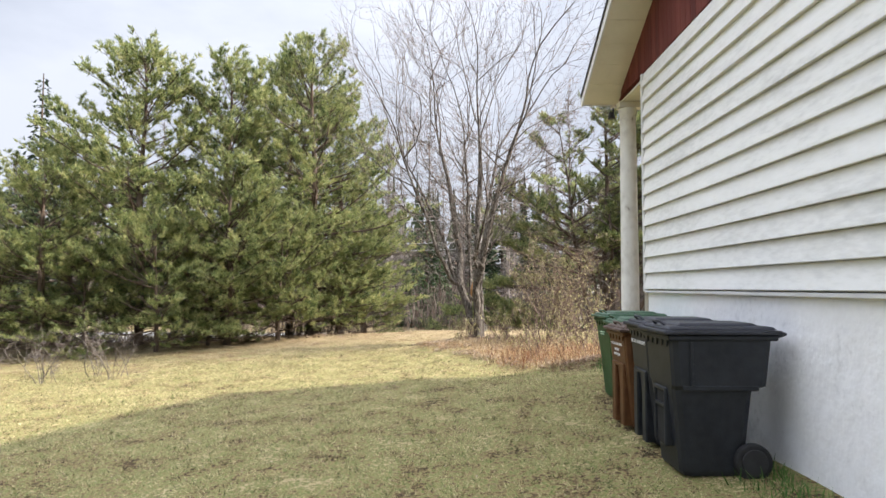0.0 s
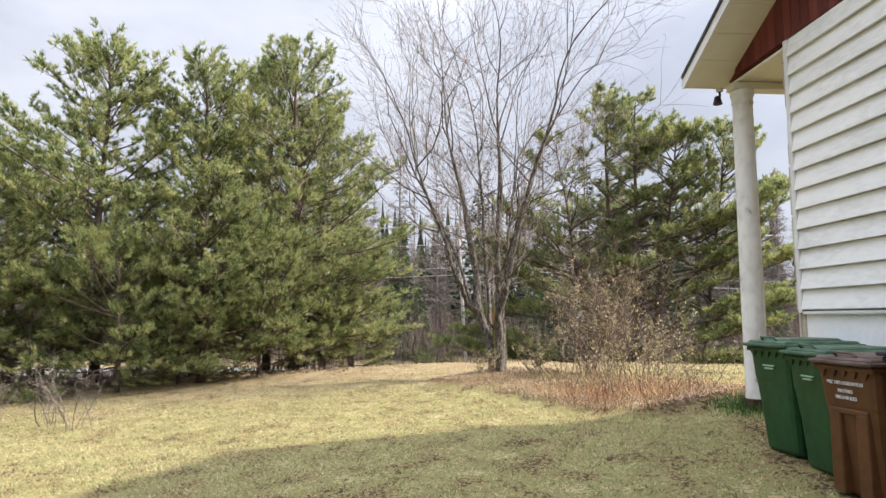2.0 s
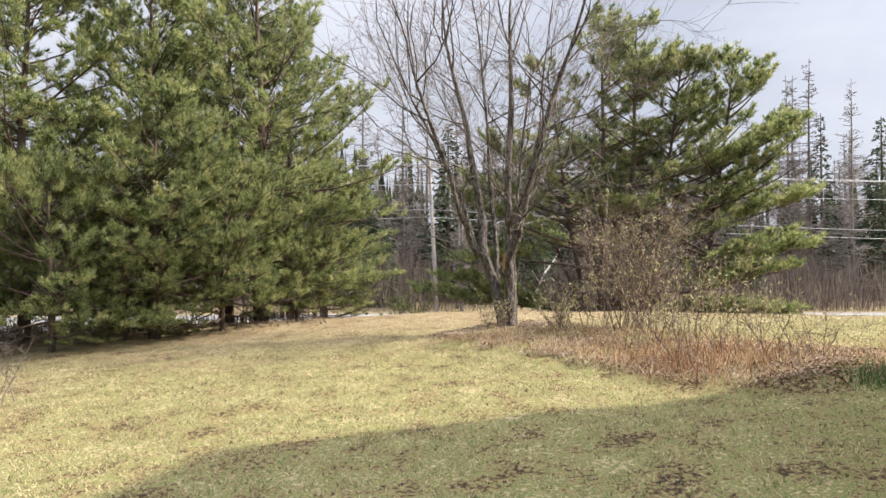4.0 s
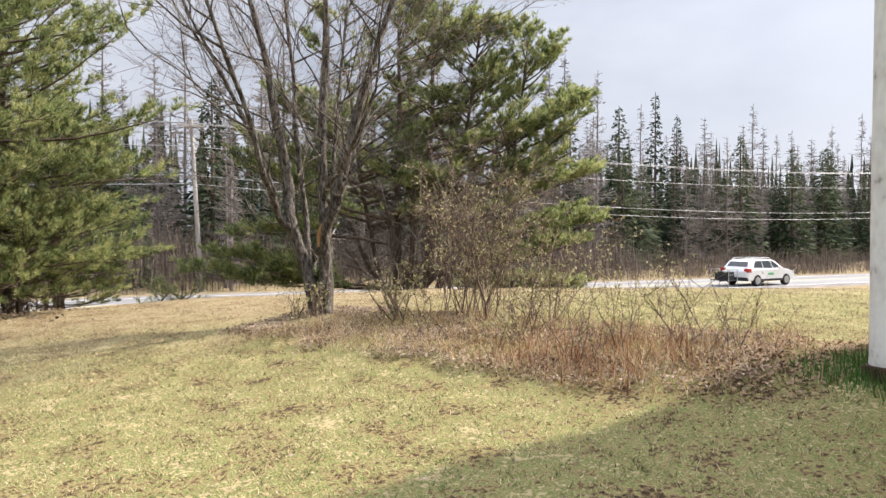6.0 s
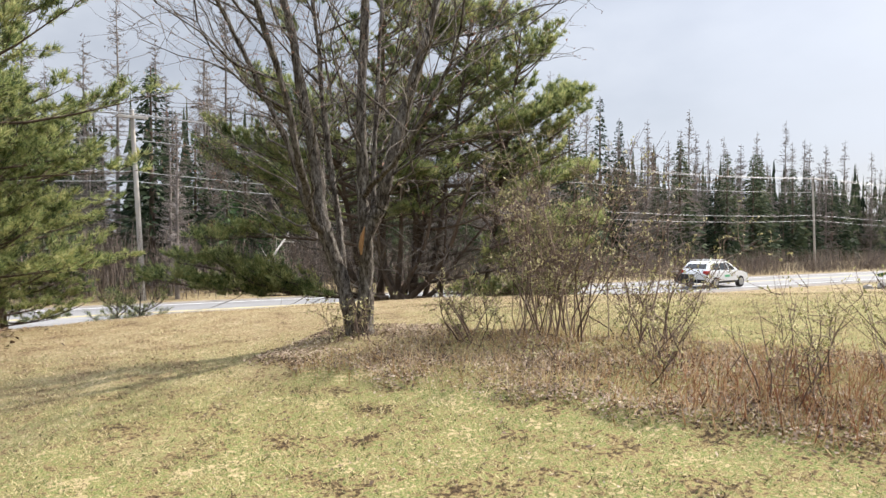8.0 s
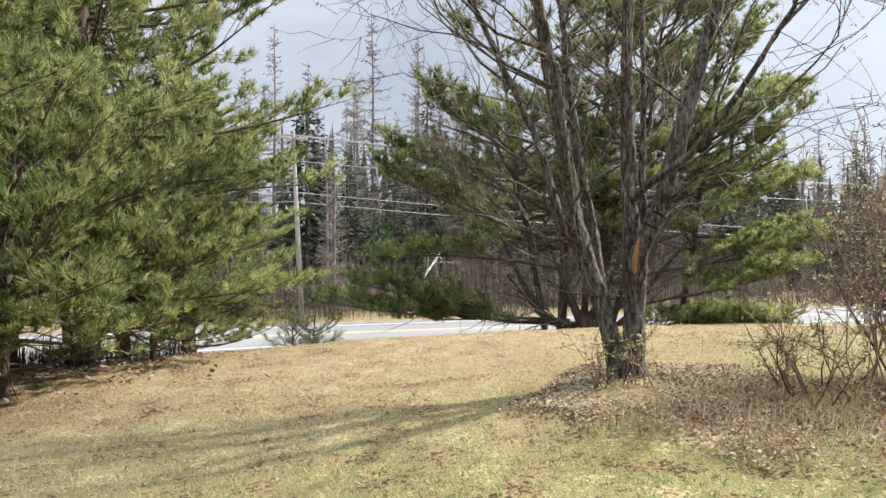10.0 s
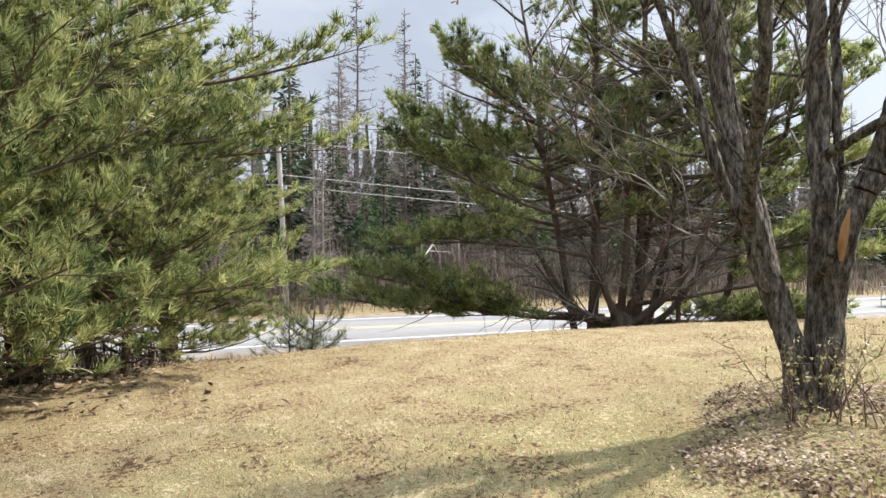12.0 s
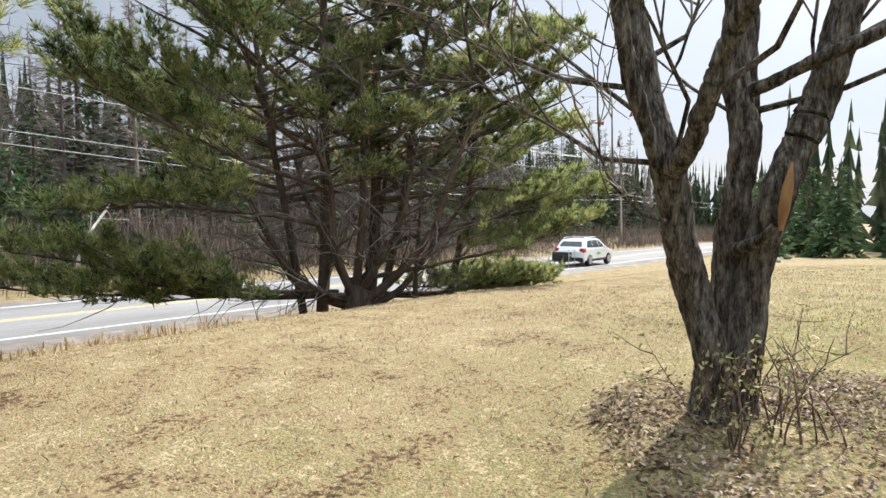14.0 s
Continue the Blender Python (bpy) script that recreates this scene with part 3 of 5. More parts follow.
def wheelie_bin(place, turn, body_mat, lid_mat, label, scale=1.0, lines=(), print_mat=None, deep=0.72, wide=0.60, high=1.0, bars=()):
    """A two-wheeled bin whose front faces -x, with its wheels behind."""
    b = thing("wheelie_bin", place, label, "garbage bin", "bins along the wall", turn)
    b.scale = (scale, scale, scale)
    hd, hw = deep / 2, wide / 2
    bm = bmesh.new()
    # tapered hull: (height, front, back, half width)
    secs = [(0.02, -hd + 0.12, hd - 0.27, hw - 0.085), (0.05, -hd + 0.10, hd - 0.25, hw - 0.075), (0.40, -hd + 0.07, hd - 0.215, hw - 0.055),
            (0.62, -hd + 0.046, hd - 0.19, hw - (0.045 if deep > 0.75 else 0.036)), (0.65, -hd + 0.040, hd - 0.10, hw - (0.018 if deep > 0.75 else 0.028)), (high - 0.10, -hd + 0.02, hd - 0.06, hw - 0.012)]
    rings = []
    for z, f, k, h in secs:
        c = 0.05
        pts = [(f + c, -h), (k - c, -h), (k - 0.015, -h + 0.015), (k, -h + c), (k, h - c), (k - 0.015, h - 0.015), (k - c, h), (f + c, h), (f + 0.015, h - 0.015), (f, h - c), (f, -h + c), (f + 0.015, -h + 0.015)]
        rings.append([bm.verts.new((x, y, z)) for x, y in pts])
    for r0, r1 in zip(rings, rings[1:]):
        for i in range(12):
            j = (i + 1) % 12
            bm.faces.new((r0[i], r0[j], r1[j], r1[i]))
    bm.faces.new(rings[0][::-1])
    bm.faces.new(rings[-1])
    bmesh.ops.recalc_face_normals(bm, faces=bm.faces)
    body = part("body", bm, body_mat, b)
    # rim with scalloped skirt
    bm = bmesh.new()
    box(bm, -hd, hd - 0.03, -hw, hw, high - 0.115, high - 0.075, bevel=0.012)
    part("rim", bm, body_mat, b)
    for k in range(5):
        yy = -hw + 0.09 + k * (wide - 0.18) / 4
        bm = bmesh.new()
        v = [bm.verts.new(p) for p in ((-hd + 0.004, yy - 0.04, high - 0.112), (-hd + 0.004, yy + 0.04, high - 0.112), (-hd + 0.016, yy, high - 0.165),
                                       (-hd + 0.05, yy - 0.04, high - 0.112), (-hd + 0.05, yy + 0.04, high - 0.112))]
        for q in ((0, 1, 2), (0, 2, 3), (1, 4, 2), (2, 4, 3), (0, 3, 4, 1)):
            bm.faces.new([v[i] for i in q])
        bmesh.ops.recalc_face_normals(bm, faces=bm.faces)
        part("rib", bm, body_mat, b)
    # front lift pocket: a raised frame round a recess, with a bar
    fx = -hd + 0.085
    tall = deep < 0.75 and not bars
    if tall:
        ribs = ((-0.19, -0.075, 0.04, 0.60), (0.075, 0.19, 0.04, 0.60), (-0.19, 0.19, 0.585, 0.625))
    else:
        ribs = ((-0.125, -0.095, 0.20, 0.60), (0.095, 0.125, 0.20, 0.60), (-0.125, 0.125, 0.585, 0.615))
    if not bars:
        for ya, yb, za, zb in ribs:
            part("pocket_rib", boxed(fx - 0.058, fx + 0.05, ya, yb, za, zb, bevel=0.012), body_mat, b)
    if not tall and not bars:
        part("lift_bar", boxed(fx - 0.056, fx - 0.03, -0.098, 0.098, 0.47, 0.495, bevel=0.006), body_mat, b)
        # matt black panel: the recess's shade is put into its colour
        part("pocket", boxed(fx - 0.040, fx + 0.05, -0.096, 0.096, 0.20, 0.584), M_RUBBER, b)
    # side flanges
    for s in (-1, 1):
        part("side_flange", boxed(-hd + 0.10, hd - 0.17, s * (hw - 0.024) - 0.012, s * (hw - 0.024) + 0.012, 0.618, 0.655, bevel=0.008), body_mat, b)
        part("upright", boxed(-hd + 0.15, -hd + 0.175, s * (hw - 0.012) - 0.012, s * (hw - 0.012) + 0.012, 0.655, high - 0.12, bevel=0.006), body_mat, b)
    # lid
    bm = bmesh.new()
    box(bm, -hd - 0.03, hd - 0.005, -hw - 0.018, hw + 0.018, high - 0.073, high - 0.042, bevel=0.012)
    lid = part("lid", bm, lid_mat, b)
    bm = bmesh.new()
    box(bm, -hd + 0.0, hd - 0.03, -hw + 0.012, hw - 0.012, high - 0.041, high - 0.018, bevel=0.010, top=(-0.02, -0.02))
    part("lid_panel", bm, lid_mat, lid)
    bm = bmesh.new()
    box(bm, -hd + 0.10, hd - 0.12, -hw + 0.10, hw - 0.10, high - 0.017, high + 0.004, bevel=0.010, top=(-0.03, -0.03))
    part("lid_crown", bm, lid_mat, lid)
    hv, hf = tubes([([(-hd + 0.05, -0.10, high - 0.02), (-hd + 0.02, -0.09, high + 0.012), (-hd + 0.02, 0.09, high + 0.012), (-hd + 0.05, 0.10, high - 0.02)], [0.010] * 4)], 8)
    part("lid_grip", mesh_of("lid_grip", hv, hf, lid_mat, True), lid_mat, lid)
    # handle, axle, wheels
    hv, hf = tubes([([(hd - 0.06, -hw + 0.05, high - 0.10), (hd + 0.035, -hw + 0.05, high - 0.07), (hd + 0.035, hw - 0.05, high - 0.07), (hd - 0.06, hw - 0.05, high - 0.10)], [0.014] * 4)], 8)
    part("handle", mesh_of("handle", hv, hf, body_mat, True), body_mat, b)
    bm = bmesh.new()
    cyl(bm, (hd - 0.22, -hw + 0.03, 0.13), 0.012, wide - 0.06, axis="y", n=10)
    part("axle", bm, M_STEEL, b)
    for s in (-1, 1):
        bm = bmesh.new()
        cyl(bm, (hd - 0.22, s * (hw - 0.03) - 0.03, 0.13), 0.13, 0.06, axis="y", n=28, bevel=0.014)
        wh = part("wheel", bm, M_RUBBER, b)
        bm = bmesh.new()
        cyl(bm, (hd - 0.22, s * (hw + 0.0) - 0.012, 0.13), 0.092, 0.024, axis="y", n=24, bevel=0.006)
        part("hub", bm, M_DARKPLASTIC, wh)
    for z, half in bars:
        part("print_bar", boxed(-hd + 0.006 + (high - 0.1 - z) * 0.055, -hd + 0.03 + (high - 0.1 - z) * 0.055, -half, half, z, z + 0.011), M_PRINT_G, b, "faded pale printed line")
    for i, (txt, size, z, yoff) in enumerate(lines):
        ob = part("lettering", text_mesh(txt, size, print_mat), print_mat, b, "white printed lettering")
        ob.matrix_local = pose(-hd + 0.014 + (high - 0.1 - z) * 0.055, yoff, z, 90, 0, -90)
    return b


def bin_at(x, y):
    return (x, y, float(min(gz(x - 0.25, y), gz(x + 0.25, y))) - 0.005)


wheelie_bin(bin_at(1.99, 7.52), 3, M_BIN_G, M_LID_G, "green plastic wheelie bin with a weathered lid", high=1.0, scale=0.98, bars=((0.76, 0.08), (0.735, 0.06)))
wheelie_bin(bin_at(1.97, 6.92), -2, M_BIN_G, M_LID_G, "green plastic wheelie bin standing behind the brown one", high=1.0, scale=0.97, bars=((0.76, 0.08), (0.735, 0.06)))
wheelie_bin(bin_at(1.87, 6.36), 2, M_BIN_B, M_LID_B, "brown plastic organics bin with white lettering", high=1.0, scale=0.98,
            lines=[("MRC DES LAURENTIDES", 0.034, 0.79, 0), ("MATIÈRES", 0.034, 0.735, 0), ("ORGANIQUES", 0.034, 0.69, 0)], print_mat=M_PRINT)
wheelie_bin(bin_at(1.90, 5.68), -1, M_BIN_K, M_LID_K, "black plastic wheelie bin with white lettering", high=1.06,
            lines=[("MRC DES LAURENTIDES", 0.042, 0.84, 0)], print_mat=M_PRINT)
wheelie_bin(bin_at(1.87, 4.92), 1, M_BIN_K, M_LID_K, "large black plastic wheelie bin, plain-sided", deep=0.80, wide=0.62, high=1.08)

# ---- growing things ----
def unit(v):
    v = np.asarray(v, float)
    return v / (np.linalg.norm(v, axis=-1, keepdims=True) + 1e-9)


def needles(rng, pts, dirs, count, length, width, spread=0.75, up=0.25):
    """Thin needle bundles at many points, fanning out along the twig."""
    n = len(pts)
    p = np.repeat(pts, count, 0)
    d = np.repeat(dirs, count, 0)
    d = unit(d + spread * rng.normal(size=d.shape) * 0.6 + np.array([0, 0, up]))
    ln = length * rng.uniform(0.65, 1.25, (n * count, 1)) * np.repeat(rng.uniform(0.75, 1.25, (n, 1)), count, 0)
    face = unit(unit(p * np.array([1, 1, 0.0])) * 0.5 + np.array([0, 0, 0.7]) + rng.normal(size=d.shape) * 0.95)
    side = unit(np.cross(d, face)) * width * 0.5
    start = p + rng.normal(size=p.shape) * 0.015
    v = np.stack([start - side, start + side, start + d * ln], 1)
    f = np.arange(n * count * 3).reshape(-1, 3)
    return v.reshape(-1, 3), f


def twig_tips(rng, sub, sl, fill, tp, td):
    """Tufts on short side shoots of the outer part of a twig, most of them lifted above it."""
    m = max(2, int((2.0 + sl * 9.5) * fill))
    ss = (0.30 + 0.70 * rng.uniform(0, 1, m) ** 0.7) * (len(sub) - 1)
    ii = np.minimum(len(sub) - 2, ss.astype(int))
    t = unit(sub[ii + 1] - sub[ii])
    out = unit(np.cross(t, [0, 0, 1.0])) * rng.choice([-1.0, 1.0], (m, 1)) * rng.uniform(0.2, 1.0, (m, 1))
    shoot = unit(t * 0.8 + out + np.array([0, 0, 0.35]))
    tp.append(sub[ii] + (sub[ii + 1] - sub[ii]) * (ss - ii)[:, None] + shoot * rng.uniform(0.02, 0.14, (m, 1)))
    td.append(shoot)


def bend(rng, p0, direction, length, n=5, lift=0.0, wob=0.06):
    """A crooked path that starts along a direction and lifts or droops."""
    p = [np.asarray(p0, float)]
    d = unit(direction)
    for _ in range(n - 1):
        d = unit(d + np.array([0, 0, lift / n]) + rng.normal(size=3) * wob)
        p.append(p[-1] + d * length / (n - 1))
    return np.array(p)


def pine_meshes(seed, H, R, low=0.3, branches=80, reach=None, bare=0.3, trunk_r=0.14, fill=1.0, lean=(0, 0), dead=30, upsweep=0.5, tuft=12, width=0.022, length=0.15):
    """Trunk with limbs, and crown, of a white pine: boughs in loose plates that end in tufts."""
    rng = np.random.default_rng(seed)
    wood, fine, tp, td = [], [], [], []
    hs = np.linspace(0, H, 9)
    tr = np.stack([lean[0] * hs / H + 0.06 * np.sin(hs), lean[1] * hs / H + 0.06 * np.cos(1.3 * hs), hs], 1)
    wood.append((tr, trunk_r * (1 - hs / H) ** 0.8 + 0.012))
    whorls = max(4, branches // 6)
    for i in range(branches):
        # boughs sit in whorls, with gaps between them
        u = ((i // 6) + 0.5 + rng.normal() * 0.42) / whorls
        u = min(1.0, max(0.0, u))
        h = low + (H * 0.985 - low) * u
        az = i * 1.047 + (i // 6) * 0.6 + rng.normal() * 0.3
        rel = h / H
        prof = (1 - rel ** 3.4) ** 0.75 * (0.80 + 0.20 * min(1, rel * 3.5))
        L = max(0.6, R * prof * rng.uniform(0.6, 1.18) * (reach(az) if reach else 1.0))
        el = -0.05 + 0.8 * rel ** 1.3 + rng.normal() * 0.12
        base = np.array([np.interp(h, hs, tr[:, 0]), np.interp(h, hs, tr[:, 1]), h])
        d = np.array([math.cos(az) * math.cos(el), math.sin(az) * math.cos(el), math.sin(el)])
        path = bend(rng, base, d, L, 7, lift=upsweep * rng.uniform(0.2, 1.2), wob=0.06)
        path[:, 2] = np.maximum(path[:, 2], 0.15)
        wood.append((path, np.linspace(0.010 + 0.010 * L * (1 - 0.5 * rel), 0.004, 7)))
        nsub = int(4 + L * 4.0)
        for k in range(nsub):
            s = bare + (1 - bare) * (k + rng.uniform(0, 1)) / nsub
            q = s * 6
            a = int(min(5, q))
            p = path[a] + (path[a + 1] - path[a]) * (q - a)
            t = unit(path[a + 1] - path[a])
            sd = unit(np.cross(t, [0, 0, 1])) * (1 if k % 2 else -1)
            dd = unit(t * rng.uniform(0.5, 1.0) + sd * rng.uniform(0.35, 1.0) + np.array([0, 0, rng.uniform(-0.1, 0.45)]))
            sl = (0.28 + 0.34 * L * (1 - s) + rng.uniform(0, 0.22)) * 0.9
            sub = bend(rng, p, dd, sl, 4, lift=0.35, wob=0.1)
            fine.append((sub[[0, 3]], [0.006, 0.003]))
            twig_tips(rng, sub, sl, fill, tp, td)
    for _ in range(dead):
        h = rng.uniform(0.3, H * 0.6)
        az = rng.uniform(0, 6.283)
        base = np.array([np.interp(h, hs, tr[:, 0]), np.interp(h, hs, tr[:, 1]), h])
        path = bend(rng, base, (math.cos(az), math.sin(az), rng.uniform(-0.3, 0.4)), rng.uniform(0.7, R * 0.7), 5, lift=-0.2, wob=0.15)
        path[:, 2] = np.maximum(path[:, 2], 0.1)
        fine.append((path, np.linspace(0.014, 0.003, 5)))
    v1, f1 = tubes(wood, 6)
    v2, f2 = tubes(fine, 3)
    trunk = mesh_of("trunk", np.concatenate([v1, v2]), np.concatenate([f1, f2 + len(v1)]), M_PBARK, True)
    v, f = needles(rng, np.concatenate(tp), np.concatenate(td), tuft, length, width, spread=0.95)
    v[:, 2] = np.maximum(v[:, 2], 0.03)
    return trunk, mesh_of("crown", v, f, M_NEEDLE)


def tree(name, place, meshes, label, category, group="", turn=0.0, scale=1.0, mats=None, sz=None):
    t = thing(name, place, label, category, group, turn)
    t.scale = (scale, scale, sz or scale)
    for nm, me in zip(("trunk", "crown", "twigs", "buds"), meshes):
        if me is not None:
            part(me.name.split(".")[0], me, None, t)
    return t


pine_a = pine_meshes(11, 9.3, 3.4, low=0.5, branches=102, dead=50)
pine_b = pine_meshes(12, 8.7, 3.1, low=0.45, branches=90, dead=60, upsweep=0.7)
pine_c = pine_meshes(13, 7.2, 2.9, low=0.3, branches=66, dead=30, upsweep=0.8, tuft=20, width=0.013, length=0.12)
pine_h = pine_meshes(14, 8.8, 3.2, low=0.5, branches=72, dead=20, tuft=8, width=0.026, length=0.16)
pine_s = pine_meshes(18, 3.1, 2.0, low=0.2, branches=36, dead=30, upsweep=0.5, trunk_r=0.06, tuft=18, width=0.013, length=0.12)
pine_n = pine_meshes(17, 9.0, 3.3, low=0.5, branches=90, dead=80, upsweep=0.7, tuft=18, width=0.014, length=0.13)
PINE = "bushy green white pine with branches down to the ground"
for k, (me, x, y, turn, sc, sz) in enumerate((
        (pine_a, -9.6, 19.6, 20, 1.0, 0.95), (pine_b, -7.3, 20.6, 100, 1.0, 1.0), (pine_n, -4.9, 22.0, 210, 1.1, 1.08), (pine_h, -6.0, 23.4, 20, 1.0, 1.1),
        (pine_c, -6.6, 18.9, 60, 0.85, 0.72), (pine_h, -4.4, 24.6, 300, 0.92, 1.0), (pine_c, -11.6, 18.0, 160, 0.9, 0.75),
        (pine_h, -12.6, 21.0, 10, 1.0, 0.72), (pine_c, -3.3, 23.2, 250, 0.85, 0.6), (pine_h, -15.5, 19.5, 80, 0.9, 0.6), (pine_s, -8.3, 17.9, 330, 1.0, 1.1),
        (pine_s, -5.3, 19.6, 130, 1.0, 1.15), (pine_s, -10.4, 18.2, 210, 0.9, 0.85), (pine_s, -13.2, 18.6, 30, 1.0, 0.9), (pine_s, -7.2, 18.8, 280, 0.8, 0.8), (pine_s, -3.8, 21.2, 75, 0.75, 0.7))):
    tree("pine_tree", (x, y, gz(x, y) - 0.05), me, PINE if k != 7 else "low spreading young white pine at the lawn's edge", "pine tree", "pines at the edge of the lawn", turn, sc, sz=sz)

# the old many-stemmed pine by the road
def big_pine(place):
    rng = np.random.default_rng(5)
    t = thing("old_pine_tree", place, "old many-stemmed pine with bare inner limbs and sweeping branches", "pine tree")
    wood, fine, tp, td = [], [], [], []

    def foliage(path, L, dens=1.0, start=0.4):
        nsub = int((5 + L * 5.6) * dens)
        n = len(path) - 1
        for k in range(nsub):
            s = start + (1 - start) * (k + rng.uniform()) / nsub
            q = s * n
            a = int(min(n - 1, q))
            p = path[a] + (path[a + 1] - path[a]) * (q - a)
            tt = unit(path[a + 1] - path[a])
            sd = unit(np.cross(tt, [0, 0, 1])) * (1 if k % 2 else -1)
            dd = unit(tt * rng.uniform(0.5, 1.0) + sd * rng.uniform(0.3, 1.0) + np.array([0, 0, rng.uniform(0.0, 0.4)]))
            sl = 0.3 + 0.30 * L * (1 - s) + rng.uniform(0, 0.25)
            sub = bend(rng, p, dd, sl, 4, lift=0.3, wob=0.1)
            fine.append((sub, [0.007, 0.005, 0.004, 0.003]))
            twig_tips(rng, sub, sl, 1.15, tp, td)

    # stems: foot, lean, height, radius
    R, F, U = np.array([0.715, -0.70, 0]), np.array([0.70, 0.715, 0]), np.array([0, 0, 1.0])
    for fx, fy, lx, ly, H, r in ((-0.15, 0.75, 0.1, 0.9, 9.9, 0.11), (0.5, 0.1, 0.9, 0.1, 9.6, 0.11), (0.9, 0.2, 2.2, -0.6, 8.8, 0.07), (2.6, -0.3, 3.6, -1.0, 8.2, 0.07), (-0.5, 0.9, -1.6, 1.6, 8.4, 0.07)):
        hs = np.linspace(0, H, 9)
        st = np.stack([fx + (lx - fx) * (hs / H) ** 0.8 + 0.05 * np.sin(hs * 1.3), fy + (ly - fy) * (hs / H) + 0.05 * np.cos(hs), hs - 0.1], 1)
        wood.append((st, r * (1 - hs / H) ** 0.7 + 0.012))
        for i in range(36):
            h = rng.uniform(2.0, H * 0.98)
            rel = h / H
            az = rng.uniform(0, 6.283)
            side = 1.0 + 0.5 * max(0, math.cos(az - 0.1)) + 0.35 * max(0, math.cos(az - 2.6))
            L = max(0.4, 3.0 * (1 - rel) ** 0.5 * rng.uniform(0.55, 1.1) * side)
            el = 0.05 + 0.6 * rel + rng.normal() * 0.12
            b = np.array([np.interp(h, hs, st[:, 0]), np.interp(h, hs, st[:, 1]), h - 0.1])
            path = bend(rng, b, (math.cos(az) * math.cos(el), math.sin(az) * math.cos(el), math.sin(el)), L, 7, lift=0.25, wob=0.07)
            wood.append((path, np.linspace(0.014 + 0.012 * L, 0.005, 7)))
            # the sunless side towards the lawn is bare lower down
            if rel > 0.66 or math.cos(az - 3.93) < 0.30 or rng.uniform() < 0.08:
                foliage(path, L, 1.0, 0.35)
        for i in range(70):
            h = rng.uniform(0.8, H * 0.65)
            az = rng.uniform(0, 6.283)
            b = np.array([np.interp(h, hs, st[:, 0]), np.interp(h, hs, st[:, 1]), h])
            path = bend(rng, b, (math.cos(az), math.sin(az), rng.uniform(-0.25, 0.5)), rng.uniform(0.6, 2.4), 6, lift=-0.25, wob=0.16)
            path[:, 2] = np.maximum(path[:, 2], 0.2)
            fine.append((path, np.linspace(0.013, 0.003, 6)))
            for _ in range(3):
                a = rng.integers(2, 5)
                fine.append((bend(rng, path[a], path[a + 1] - path[a] + rng.normal(size=3) * 0.15, rng.uniform(0.3, 0.9), 4, wob=0.2), [0.006, 0.005, 0.004, 0.003]))
    # big bare limbs fanning out of the stump, some turning up
    limbs = [([(-0.05, 0, 0.1), (-0.5, 0, 0.2), (-1.1, 0.1, 0.45), (-1.4, 0.15, 0.95), (-1.7, 0.2, 1.5), (-2.1, 0.3, 2.3)], 0.14),
             ([(-0.1, -0.1, 0.3), (-0.2, -0.25, 0.6), (-0.35, -0.35, 1.0), (-0.45, -0.4, 1.6), (-0.4, -0.5, 2.4), (-0.8, -0.7, 3.2)], 0.085),
             ([(0, -0.05, 0.3), (0.02, -0.1, 0.8), (0.12, -0.15, 1.6), (0.15, -0.2, 3.2), (0.1, -0.3, 4.6)], 0.10),
             ([(0.05, 0, 0.3), (0.25, -0.2, 0.65), (0.6, -0.35, 1.2), (0.9, -0.4, 1.9), (1.05, -0.4, 2.8)], 0.085),
             ([(0.15, 0, 0.15), (0.5, -0.1, 0.4), (1.05, -0.2, 0.95), (1.5, -0.3, 1.6), (1.75, -0.4, 2.5), (2.1, -0.5, 3.4)], 0.10),
             ([(0.3, 0.1, 0.05), (0.85, 0.2, 0.3), (1.25, 0.25, 0.8), (1.7, 0.3, 1.5), (2.4, 0.4, 2.3)], 0.08),
             ([(0.1, 0.2, 0.3), (0.3, 0.5, 1.0), (0.55, 0.7, 2.0), (0.7, 0.8, 3.3)], 0.09),
             ([(-0.1, 0.2, 0.3), (-0.4, 0.5, 0.9), (-0.9, 0.7, 1.9), (-1.2, 0.9, 3.0)], 0.08),
             ([(-0.2, -0.1, 0.2), (-0.6, -0.4, 0.35), (-1.2, -0.6, 0.8), (-1.7, -0.9, 1.5)], 0.06),
             ([(1.15, 0.2, -0.05), (1.15, 0.2, 0.6), (1.25, 0.2, 1.6), (1.3, 0.3, 2.9)], 0.06)]
    for pts, r in limbs:
        pts = np.array([a * R + b * F + h * U for a, b, h in pts])
        k = np.linspace(0, len(pts) - 1, 14)
        ii = np.minimum(len(pts) - 2, k.astype(int))
        fine_pts = pts[ii] + (pts[ii + 1] - pts[ii]) * (k - ii)[:, None]
        fine_pts[1:-1] = (fine_pts[:-2] + fine_pts[1:-1] + fine_pts[2:]) / 3
        wood.append((fine_pts, np.linspace(r, r * 0.35, 14)))
        for _ in range(13):
            a = rng.integers(4, 13)
            d = unit(fine_pts[a] - fine_pts[a - 1]) * 0.5 + rng.normal(size=3) * 0.55
            br = bend(rng, fine_pts[a], d, rng.uniform(0.8, 2.2), 6, lift=0.0, wob=0.18)
            br[:, 2] = np.maximum(br[:, 2], 0.2)
            fine.append((br, np.linspace(0.022, 0.004, 6)))
            for _ in range(3):
                c = rng.integers(1, 5)
                fine.append((bend(rng, br[c], br[c + 1] - br[c] + rng.normal(size=3) * 0.2, rng.uniform(0.3, 0.9), 4, wob=0.2), [0.007, 0.006, 0.004, 0.003]))
